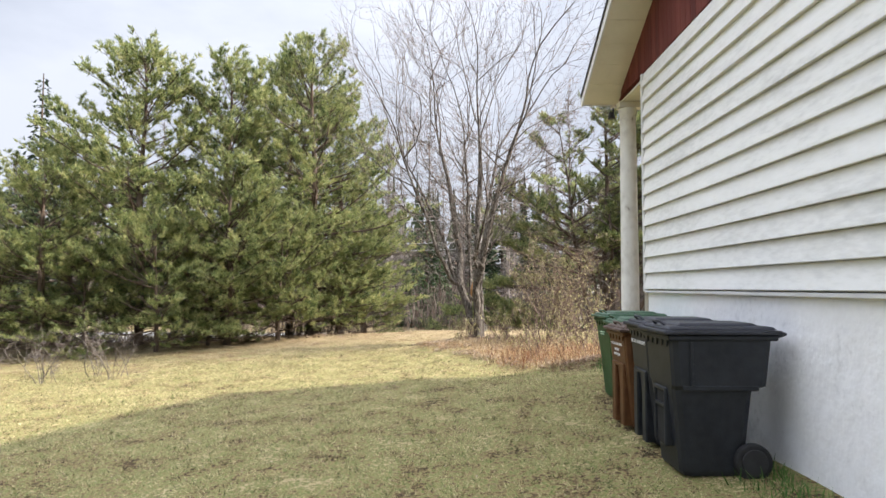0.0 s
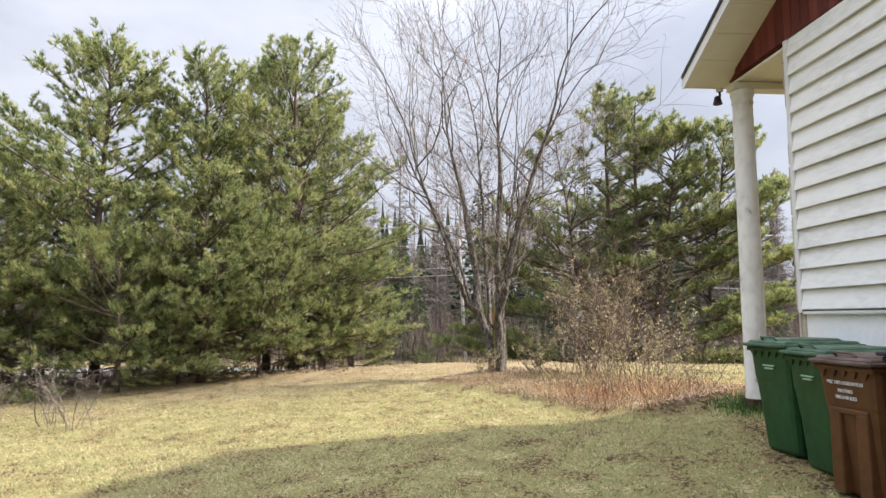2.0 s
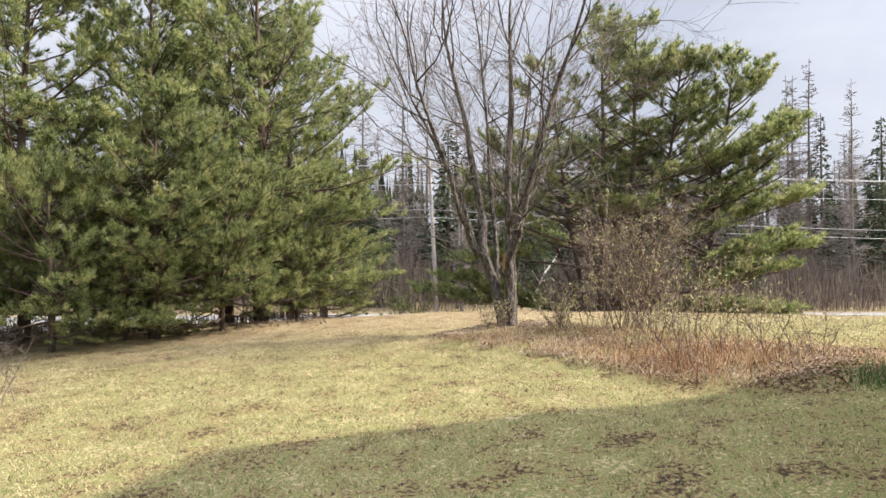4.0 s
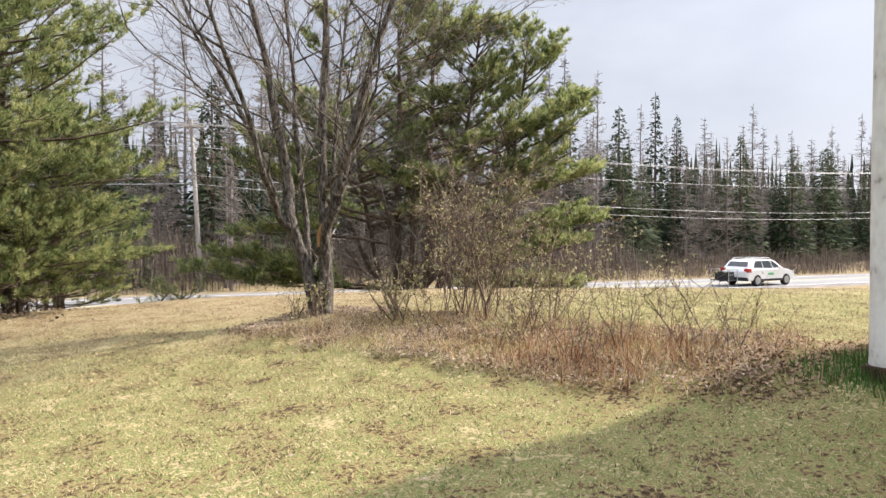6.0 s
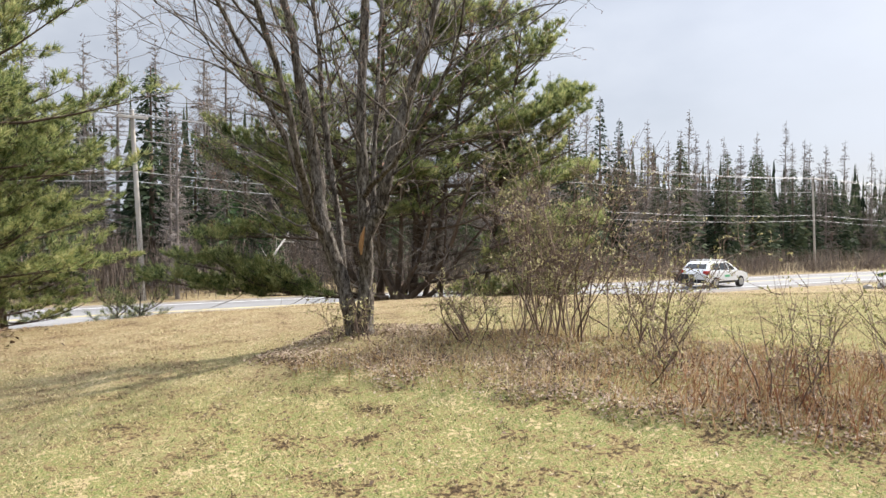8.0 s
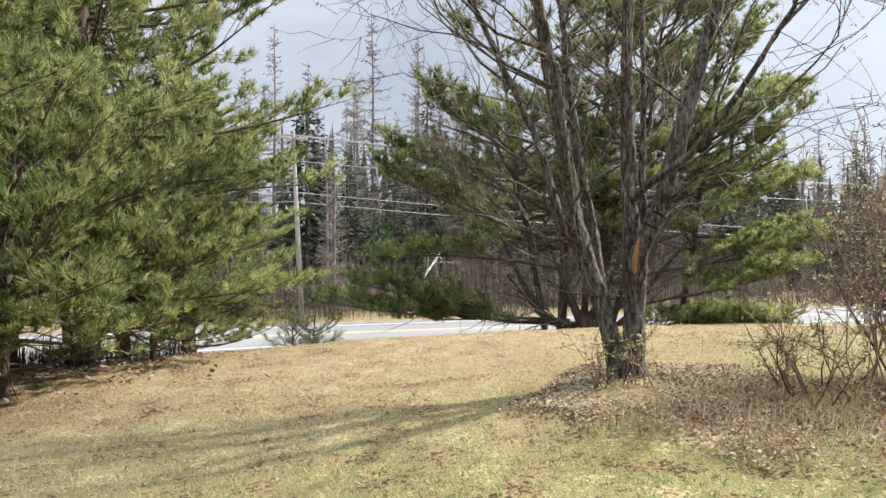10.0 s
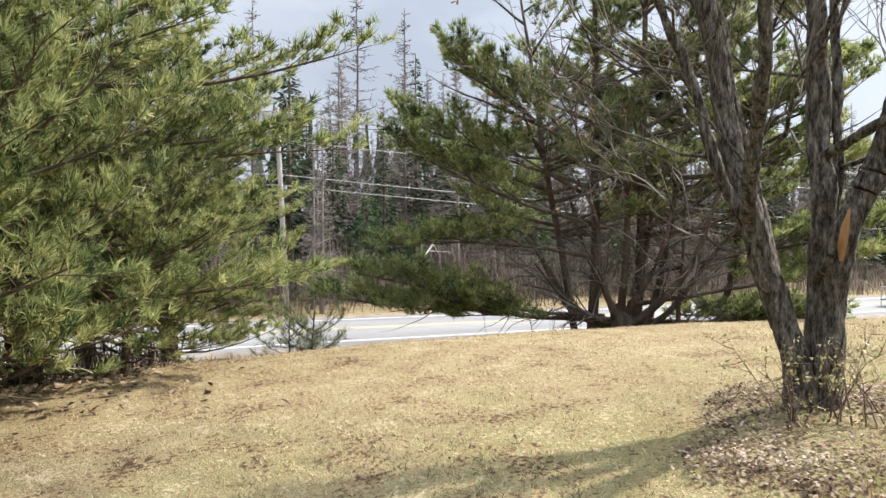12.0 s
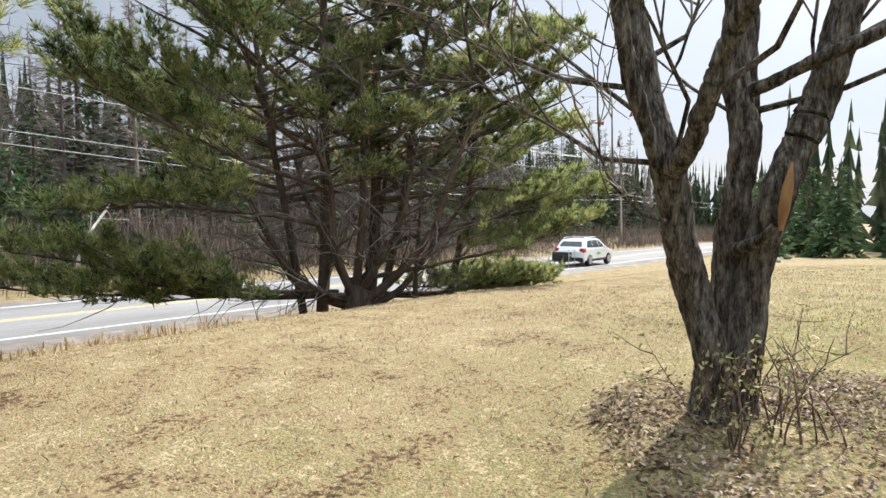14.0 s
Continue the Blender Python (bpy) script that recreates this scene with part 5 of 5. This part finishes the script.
seedling = pine_meshes(19, 1.0, 0.45, low=0.1, branches=14, dead=0, tuft=9, width=0.008, trunk_r=0.012, fill=0.6)
tree("pine_seedling", on(-0.4, 26.2), seedling, "knee-high young pine on the road verge", "pine tree", "", 40)
tree("pine_seedling", on(-0.9, 26.0), seedling, "knee-high young pine on the road verge", "pine tree", "", 140, 0.8)

# ---- across the road ----
def spruce_meshes(seed, H, R, rows=34, mat=None, low=0.5):
    rng = np.random.default_rng(seed)
    wood = [([(0, 0, 0), (0, 0, H * 0.5), (0, 0, H)], [0.16, 0.09, 0.02])]
    V = []
    for i in range(rows):
        rel = i / rows
        h = low + (H - low) * rel
        L = R * (1 - rel) ** 0.85 * rng.uniform(0.75, 1.15) + 0.12
        for k in range(int(7 + 7 * (1 - rel))):
            az = rng.uniform(0, 6.283)
            ln = L * rng.uniform(0.6, 1.15)
            d = np.array([math.cos(az), math.sin(az), 0.0])
            s = np.array([-d[1], d[0], 0])
            droop = -0.25 - 0.3 * rng.uniform()
            for m in range(4):
                a = rng.uniform(0.15, 0.95)
                p = np.array([0, 0, h + rng.normal() * 0.08]) + d * ln * a + np.array([0, 0, droop * ln * a * a])
                dd = d * rng.uniform(0.3, 1.0) + s * rng.normal() * 0.9 + np.array([0, 0, rng.uniform(-0.5, 0.1)])
                dd = dd / np.linalg.norm(dd) * rng.uniform(0.25, 0.5) * (0.5 + 0.5 * R) * (1.15 - 0.85 * rel)
                ww = np.cross(dd, rng.normal(size=3))
                ww = ww / np.linalg.norm(ww) * 0.12 * (1.15 - 0.8 * rel)
                V.append((p - ww, p + dd * 0.5 + ww, p + dd, p + dd * 0.4 - ww))
    v = np.array(V).reshape(-1, 3)
    v1, f1 = tubes(wood, 6)
    return mesh_of("trunk", v1, f1, M_PBARK, True), mesh_of("crown", v, np.arange(len(v)).reshape(-1, 4), mat or M_SPRUCE)


def larch_meshes(seed, H, R, count=190, low=0.05):
    rng = np.random.default_rng(seed)
    wood = [([(0, 0, 0), (0.08, 0, H * 0.4), (0.05, 0.05, H * 0.75), (0, 0, H)], [0.12, 0.075, 0.04, 0.012])]
    V, T = [], []
    for i in range(count):
        h = H * rng.uniform(low, 0.98)
        rel = h / H
        az = rng.uniform(0, 6.283)
        L = max(0.3, R * (1 - rel) ** 0.8 * rng.uniform(0.5, 1.1))
        p = bend(rng, (0.06, 0.02, h), (math.cos(az), math.sin(az), rng.uniform(-0.15, 0.35)), L, 3, lift=0.1, wob=0.1)
        e = unit(np.cross(p[2] - p[0], rng.normal(size=3)))
        for q, r0, r1 in ((0, 0.022, 0.015), (1, 0.015, 0.006)):
            V.append((p[q] - e * r0, p[q] + e * r0, p[q + 1] + e * r1, p[q + 1] - e * r1))
        for k in range(13):
            a = rng.integers(0, 2)
            b = p[a] + (p[a + 1] - p[a]) * rng.uniform()
            d = unit(unit(p[a + 1] - p[a]) + rng.normal(size=3) * 0.7) * L * rng.uniform(0.2, 0.5)
            w = unit(np.cross(d, rng.normal(size=3))) * 0.014
            T.append((b - w, b + w, b + d))
    v1, f1 = tubes(wood, 6)
    v4 = np.array(T).reshape(-1, 3)
    v3 = np.array(V).reshape(-1, 3)
    return mesh_of("trunk", v1, f1, M_LARCH, True), mesh_of("crown", np.concatenate([v3, v4]), [np.arange(len(v3)).reshape(-1, 4), np.arange(len(v4)).reshape(-1, 3) + len(v3)], M_LARCH)


spruce_a = spruce_meshes(1, 12.0, 1.7)
spruce_b = spruce_meshes(2, 9.5, 2.2)
fir_a = spruce_meshes(3, 4.6, 1.7, rows=22, mat=M_FIR, low=0.15)
larch_a = larch_meshes(4, 13.0, 2.3)
larch_b = larch_meshes(5, 11.0, 2.3)
aspen_a = larch_meshes(6, 9.0, 1.2)

frng = random.Random(8)


def far_tree(kind, x, y, scale=1.0, turn=None):
    me, name, label, cat, grp = {
        "sa": (spruce_a, "spruce_tree", "narrow dark spruce in the woods across the road", "spruce tree", "spruces across the road"),
        "sb": (spruce_b, "spruce_tree", "broad dark spruce in the woods across the road", "spruce tree", "spruces across the road"),
        "fa": (fir_a, "fir_tree", "young green fir at the edge of the woods", "fir tree", "young firs"),
        "la": (larch_a, "larch_tree", "tall leafless grey larch in the woods", "larch tree", "bare larches across the road"),
        "lb": (larch_b, "larch_tree", "leafless grey larch in the woods", "larch tree", "bare larches across the road"),
        "aa": (aspen_a, "bare_tree", "thin leafless roadside tree", "tree", "bare trees across the road"),
    }[kind]
    return tree(name, (x, y, gz(x, y) - 0.1), me, label, cat, grp, frng.uniform(0, 360) if turn is None else turn, scale)


# rows of the wood, from the verge back
x = -46.0
while x < 118:
    for row, (dy, kinds) in enumerate(((8.5, "aa fa aa lb"), (12, "sb la lb sb"), (16, "sa la lb lb la"), (20, "la lb sb la lb"))):
        kk = frng.choice(kinds.split())
        if row == 0 and (frng.random() < 0.45 or x > 24):
            continue
        yy = ROAD_Y + dy + frng.uniform(-1.8, 1.8) + 0.12 * max(0, x - 20)
        far_tree(kk, x + frng.uniform(-1.1, 1.1), yy, frng.uniform(0.68, 1.22) * (1.12 if x > 20 else 1.0))
    x += 2.3
for x, y, s in ((36.5, 22.9, 1.05), (44, 20.0, 1.3), (47, 16.4, 1.3), (50, 22.4, 1.4)):
    far_tree("fa", x, y, s)
for x, y, s in ((6.3, 42.0, 1.1), (8.4, 41.2, 0.9), (-2.5, 41.5, 1.0)):
    far_tree("fa", x, y, s)
far_tree("aa", 3.0, 37.9, 0.9)
far_tree("sa", -17.2, 26.4, 0.95)
for x, y, s, k in ((12.4, 52, 1.38, "la"), (8.8, 51, 1.42, "la"), (15.0, 54, 1.3, "lb"), (4.5, 50, 1.3, "lb"), (19, 53, 1.35, "la"), (-2, 50, 1.25, "la"), (24, 52, 1.2, "lb"), (29, 48, 1.25, "la"), (0.5, 47, 1.15, "lb"), (6.5, 47, 1.2, "lb"), (10.5, 47.5, 1.2, "lb"), (14, 48, 1.15, "la"), (17.5, 48.5, 1.2, "lb"), (21.5, 49, 1.25, "la"), (26, 49, 1.2, "lb"), (-5, 47, 1.2, "lb")):
    far_tree(k, x, y, s)

# far wood that closes the view
def ridge(name, pts, seed, label):
    rng = np.random.default_rng(seed)
    V = []
    for (xa, ya), (xb, yb) in zip(pts, pts[1:]):
        n = int(math.hypot(xb - xa, yb - ya) * 3.2)
        for i in range(n):
            u = rng.uniform()
            x, y = xa + (xb - xa) * u + rng.normal() * 2, ya + (yb - ya) * u + rng.normal() * 2
            h = rng.uniform(7, 14)
            w = rng.uniform(1.0, 2.1)
            z0 = gz(x, y) - 0.2
            for k in range(16):
                a = k / 16
                az = rng.uniform(0, 3.1416)
                ww = w * (1.05 - a) * rng.uniform(0.7, 1.2)
                c, s = math.cos(az) * ww, math.sin(az) * ww
                zz = z0 + h * a
                V.append(((x - c, y - s, zz - 0.1 * h * rng.uniform()), (x, y, zz - 0.02 * h), (x + c, y + s, zz - 0.1 * h * rng.uniform()), (x, y, zz + h * 0.13)))
    v = np.array(V).reshape(-1, 3)
    return tagged(new(name, mesh_of(name, v, np.arange(len(v)).reshape(-1, 4), M_SPRUCE)), label, "woods", kind="stuff")


ridge("far_woods", [(-90, 62), (-20, 66), (40, 66), (90, 62), (130, 50), (120, 20), (90, -10)], 3, "dense dark conifer woods in the distance")
ridge("far_woods", [(-90, 62), (-60, 30), (-40, 10), (-36, -20), (-10, -40), (30, -44), (90, -12)], 4, "dense dark conifer woods behind the lawn")


ridge("far_woods", [(57, 24), (60, 12), (57, 0), (50, -12)], 6, "dense conifer woods at the end of the lawn")


def brush(name, n, x0, x1, y0, y1, h, seed, label, mat):
    rng = np.random.default_rng(seed)
    x, y = rng.uniform(x0, x1, n), rng.uniform(y0, y1, n)
    clump = 0.5 + 0.5 * np.sin(x * 0.9 + 1.7 * np.sin(y)) * np.sin(x * 0.37 + y)
    k = rng.uniform(size=n) < 0.12 + 0.88 * clump ** 1.6
    x, y = x[k], y[k]
    n = len(x)
    z = ground(x, y)
    V = []
    hh = h * rng.uniform(0.4, 1.15, n) * (0.6 + 0.5 * clump[k])
    for b in range(3):
        az = rng.uniform(0, 6.283, n)
        tilt = rng.uniform(0.02, 0.55, n)
        d = np.stack([np.cos(az) * np.sin(tilt), np.sin(az) * np.sin(tilt), np.cos(tilt)], 1)
        s = np.stack([-np.sin(az), np.cos(az), np.zeros(n)], 1) * 0.012
        p = np.stack([x, y, z], 1) + (d * (hh * 0.3 * b)[:, None])
        e = p + d * (hh * (1 - 0.25 * b))[:, None]
        V.append(np.stack([p - s, p + s, e + s * 0.3, e - s * 0.3], 1))
    v = np.concatenate(V).reshape(-1, 3)
    return tagged(new(name, mesh_of(name, v, np.arange(len(v)).reshape(-1, 4), mat)), label, "brush", kind="stuff")


brush("roadside_brush", 13000, -30, 30, 37.3, 45, 2.9, 5, "leafless reddish-brown brush across the road", M_BRUSH)
brush("roadside_brush", 6500, 30, 110, 37.4, 46, 1.8, 6, "leafless brown brush along the far verge", M_BRUSH)
brush("pine_understory", 5000, -18, -3.2, 21.5, 26.4, 0.42, 9, "tangle of dead twigs under the pines", M_DEADWOOD)
brush("roadside_brush", 9000, 18, 120, 37.0, 40.5, 1.0, 16, "low grey-brown brush at the far edge of the road", M_BRUSH)
brush("verge_stalks", 900, -12, 14, 26.6, 28.4, 0.28, 7, "dry stalks on the near verge", M_STRAW)


# ---- utility poles and wires ----
def utility_pole(place, lean, height, label, arm=1.0):
    t = thing("utility_pole", place, label, "utility pole", "poles along the road")
    tip = (lean[0], lean[1], height)
    v, f = tubes([([(0, 0, -0.4), (lean[0] * 0.5, lean[1] * 0.5, height / 2), tip], [0.115, 0.10, 0.08])], 14)
    part("post", mesh_of("post", v, f, M_POLE, True), None, t)
    bm = bmesh.new()
    cyl(bm, (lean[0], lean[1], height - 0.02), 0.105, 0.04, n=14, bevel=0.01)
    part("cap", bm, M_STEEL, t)
    if arm:
        part("crossarm", boxed(lean[0] - arm, lean[0] + arm, lean[1] - 0.16, lean[1] - 0.06, height - 0.35, height - 0.24, bevel=0.01), M_POLE, t)
        for s in (-0.9, -0.45, 0.45, 0.9):
            bm = bmesh.new()
            cyl(bm, (lean[0] + arm * s, lean[1] - 0.11, height - 0.24), 0.03, 0.10, n=10, r2=0.02, bevel=0.004)
            part("insulator", bm, M_STEEL, t)
    return t


P1 = (1.7, 38.0)
P2 = (67.8, 43.3)
utility_pole(on(*P1), (-0.38, 0.0, 0), 7.8, "weathered grey wooden utility pole leaning slightly", arm=0.6)
utility_pole(on(*P2), (-0.35, 0.2, 0), 9.4, "weathered wooden utility pole with a crossarm", arm=1.6)


def wire(a, b, sag, label):
    pts = [(a[0] + (b[0] - a[0]) * u, a[1] + (b[1] - a[1]) * u, a[2] + (b[2] - a[2]) * u - sag * 4 * u * (1 - u)) for u in np.linspace(0, 1, 25)]
    v, f = tubes([(pts, [0.015] * 25)], 4)
    tagged(new("power_line", mesh_of("power_line", v, f, M_WIRE, True)), label, "cable", "power lines along the road")


p1z, p2z = gz(*P1), gz(*P2)
for h1, h2, off, sag in ((7.65, 9.2, -1.2, 0.7), (7.65, 9.2, 0.0, 0.75), (7.65, 9.15, 1.2, 0.7), (6.6, 7.7, 0.0, 0.6), (5.3, 5.3, 0.0, 0.7), (4.9, 4.75, 0.0, 0.75)):
    wire((P1[0] - 0.35, P1[1] + 0.1 * off, p1z + h1), (P2[0] - 0.3, P2[1] + 0.2 * off, p2z + h2), sag, "pale overhead cable sagging between two poles")
    wire((P2[0] - 0.3, P2[1] + 0.2 * off, p2z + h2), (128.0, 30.0 + off, -2.4 + h2), sag, "pale overhead cable running on from the pole")
    wire((-60.0, 38.5 + 0.1 * off, -0.8 + h1), (P1[0] - 0.35, P1[1] + 0.1 * off, p1z + h1), sag, "pale overhead cable running on from the pole")

# ---- the parked car ----
CARX, CARY = 30.5, 30.7


def car(place, turn):
    t = thing("car", place, "white compact suv with roof rails parked on the road's shoulder", "car", turn=turn)
    # side outline of the lower body, rear at -x
    low = [(-2.12, 0.34), (-2.2, 0.55), (-2.2, 0.86), (-2.12, 1.02), (0.85, 1.04), (1.55, 0.96), (2.05, 0.82), (2.2, 0.6), (2.18, 0.34)]
    bm = bmesh.new()
    n = len(low)
    rows = []
    for y, inset, dz in ((-0.92, 0.0, 0), (-0.80, -0.02, 0.03), (0.80, -0.02, 0.03), (0.92, 0.0, 0)):
        rows.append([bm.verts.new((x * (1.0 if abs(y) > 0.85 else 1.015), y, z + (dz if z > 0.7 else 0))) for x, z in low])
    for a, b in zip(rows, rows[1:]):
        for i in range(n):
            j = (i + 1) % n
            bm.faces.new((a[i], a[j], b[j], b[i]))
    bm.faces.new(rows[0][::-1])
    bm.faces.new(rows[-1])
    bmesh.ops.recalc_face_normals(bm, faces=bm.faces)
    bmesh.ops.bevel(bm, geom=[e for e in bm.edges if e.calc_face_angle(0) > 0.7], offset=0.05, segments=2, affect="EDGES")
    body = part("body", bm, M_CARPAINT, t)
    # greenhouse: a painted shell with panes set 12 mm proud of it
    def half(z):
        return 0.885 - 0.37 * (z - 1.02)

    shell = [(-2.08, 1.02), (-1.98, 1.16), (-1.72, 1.47), (-1.5, 1.57), (-0.4, 1.61), (0.2, 1.58), (0.42, 1.52), (1.12, 1.02)]
    bm = bmesh.new()
    side_l = [bm.verts.new((x, -half(z), z)) for x, z in shell]
    side_r = [bm.verts.new((x, half(z), z)) for x, z in shell]
    bm.faces.new(side_l)
    bm.faces.new(side_r[::-1])
    for i in range(len(shell)):
        j = (i + 1) % len(shell)
        bm.faces.new((side_l[i], side_r[i], side_r[j], side_l[j]))
    bmesh.ops.recalc_face_normals(bm, faces=bm.faces)
    part("cabin", bm, M_CARPAINT, t)

    def pane(points, off):
        bm = bmesh.new()
        a = [bm.verts.new(p) for p in points]
        b = [bm.verts.new((p[0] + off[0], p[1] + off[1], p[2] + off[2])) for p in points]
        bm.faces.new(a)
        bm.faces.new(b[::-1])
        for i in range(len(points)):
            j = (i + 1) % len(points)
            bm.faces.new((a[i], b[i], b[j], a[j]))
        bmesh.ops.recalc_face_normals(bm, faces=bm.faces)
        return part("window", bm, M_CARGLASS, t, "dark tinted window")

    pane([(-1.97, y, z) if z < 1.3 else (-1.74, y, z) for y, z in ((-0.70, 1.17), (0.70, 1.17), (0.60, 1.45), (-0.60, 1.45))], (-0.022, 0, 0.012))
    pane([(1.02, y, z) if z < 1.3 else (0.50, y, z) for y, z in ((-0.74, 1.09), (0.74, 1.09), (0.62, 1.46), (-0.62, 1.46))], (0.012, 0, 0.020))
    for s in (-1, 1):
        for outline in (((-1.60, 1.12), (-0.78, 1.09), (-0.76, 1.50), (-1.30, 1.49)), ((-0.70, 1.09), (0.12, 1.08), (0.02, 1.50), (-0.70, 1.50)), ((0.18, 1.08), (0.86, 1.07), (0.32, 1.47), (0.10, 1.49))):
            pane([(x, s * half(z), z) for x, z in outline], (0, s * 0.012, 0))
        v, f = tubes([([(-1.6, s * 0.62, 1.60), (-1.5, s * 0.62, 1.67), (0.1, s * 0.62, 1.67), (0.2, s * 0.62, 1.60)], [0.02] * 4)], 6)
        part("roof_rail", mesh_of("roof_rail", v, f, M_STEEL, True), None, t)
        part("tail_light", boxed(-2.225, -1.86, s * 0.80 - 0.13, s * 0.80 + 0.135, 0.84, 1.08, bevel=0.03), M_TAIL, t, "red tail light")
        part("head_light", boxed(1.85, 2.13, s * 0.74 - 0.16, s * 0.74 + 0.16, 0.72, 0.86, bevel=0.03), M_STEEL, t)
        part("sill", boxed(-1.35, 1.35, s * 0.925 - 0.02, s * 0.925 + 0.012, 0.30, 0.44, bevel=0.015), M_DARKPLASTIC, t)
        part("mirror", boxed(0.52, 0.68, s * 0.98 - 0.09, s * 0.98 + 0.05, 1.02, 1.16, bevel=0.03), M_CARPAINT, t)
        part("door_decal", boxed(-0.35, 0.15, s * 0.926 - 0.004, s * 0.926 + 0.004, 0.66, 0.80), M_GREENDECAL, t, "green sign on the door")
        for xw in (-1.33, 1.33):
            bm = bmesh.new()
            cyl(bm, (xw, s * 0.84 - 0.11, 0.35), 0.35, 0.22, axis="y", n=28, bevel=0.04)
            wh = part("wheel", bm, M_RUBBER, t)
            bm = bmesh.new()
            cyl(bm, (xw, s * 0.955 - 0.015, 0.35), 0.22, 0.03, axis="y", n=20, bevel=0.01)
            part("rim", bm, M_STEEL, wh)
    for xr in (-1.1, -0.2):
        part("roof_bar", boxed(xr - 0.04, xr + 0.04, -0.66, 0.66, 1.675, 1.71, bevel=0.01), M_STEEL, t)
    part("bumper", boxed(-2.26, -2.05, -0.88, 0.88, 0.33, 0.56, bevel=0.04), M_DARKPLASTIC, t)
    part("grille", boxed(2.1, 2.225, -0.5, 0.5, 0.42, 0.68, bevel=0.02), M_DARKPLASTIC, t)
    part("plate", boxed(-2.275, -2.262, -0.18, 0.18, 0.62, 0.74), M_PRINT, t)
    return t


car_place = (CARX, CARY, float(road_z(CARX)) + 0.055)
car(car_place, 0).scale = (0.92, 0.92, 0.92)
# dark cargo carrier behind the car
cc = thing("cargo_carrier", (CARX - 2.75, CARY, float(road_z(CARX)) + 0.05), "dark cargo carrier loaded behind the white car", "cargo carrier")
part("frame", boxed(-0.55, 0.78, -0.04, 0.04, 0.36, 0.42, bevel=0.01), M_DARKPLASTIC, cc)
part("deck", boxed(-0.55, 0.30, -0.8, 0.8, 0.42, 0.47, bevel=0.01), M_DARKPLASTIC, cc)
part("load", boxed(-0.36, 0.16, -0.66, 0.66, 0.47, 1.02, bevel=0.05), M_DARKPLASTIC, cc)
for xx, yy in ((-0.54, -0.79), (-0.54, 0.79), (0.29, -0.79), (0.29, 0.79)):
    part("post", boxed(xx - 0.02, xx + 0.02, yy - 0.02, yy + 0.02, 0.02, 1.18, bevel=0.005), M_STEEL, cc)
for zz in (0.8, 1.15):
    part("rail", boxed(-0.55, 0.30, -0.815, -0.785, zz, zz + 0.03, bevel=0.005), M_STEEL, cc)
    part("rail", boxed(-0.55, 0.30, 0.785, 0.815, zz, zz + 0.03, bevel=0.005), M_STEEL, cc)


cc.scale = (0.82, 0.72, 0.82)


# field stones on the verge
def field_stone(x, y, size, seed):
    rng = random.Random(seed)
    t = thing("field_stone", (x, y, gz(x, y)), "grey rounded field stone on the grass verge", "stone", "stones on the verge", rng.uniform(0, 360))
    bm = bmesh.new()
    bmesh.ops.create_icosphere(bm, subdivisions=3, radius=size)
    for v in bm.verts:
        k = 1 + 0.28 * noise.noise(v.co * (1.6 / size) + Vector((seed, 0, 0)))
        v.co = Vector((v.co.x * k * 1.2, v.co.y * k, v.co.z * k * 0.7 + size * 0.3))
    part("stone", bm, M_ROCK, t)


for k, (x, y, s) in enumerate(((29.5, 21.6, 0.32), (30.6, 21.2, 0.24), (31.4, 22.0, 0.28), (28.7, 22.0, 0.18))):
    field_stone(x, y, s, k + 3)


# a pale dead birch bent over in the brush across the road
birch = thing("dead_birch", on(7.3, 39.4), "pale dead birch bent over in the roadside brush", "tree")
rngb = np.random.default_rng(3)
bw = [([(0, 0, -0.1), (0.15, 0, 1.0), (0.55, 0, 1.9), (1.15, 0, 2.7), (1.5, 0.1, 3.3)], [0.075, 0.07, 0.055, 0.045, 0.02])]
M_BIRCH = material("birch_bark", [(0.3, (0.42, 0.39, 0.35)), (0.7, (0.62, 0.60, 0.56))], scale=5, rough=0.8, stretch=(1, 1, 3))
v, f = tubes(bw, 8)
part("trunk", mesh_of("trunk", v, f, M_BIRCH, True), None, birch)
for a, d, l in (((0.55, 0, 1.9), (-0.2, 0.1, 1), 1.3), ((0.9, 0, 2.4), (1, 0, 0.1), 1.1), ((0.3, 0, 1.4), (-0.6, 0, 0.7), 0.9), ((1.15, 0, 2.7), (0.8, 0.2, -0.3), 0.9)):
    v, f = tubes([(bend(rngb, a, d, l, 5, wob=0.12), np.linspace(0.025, 0.006, 5))], 5)
    part("branch", mesh_of("branch", v, f, M_BIRCH, True), None, birch)
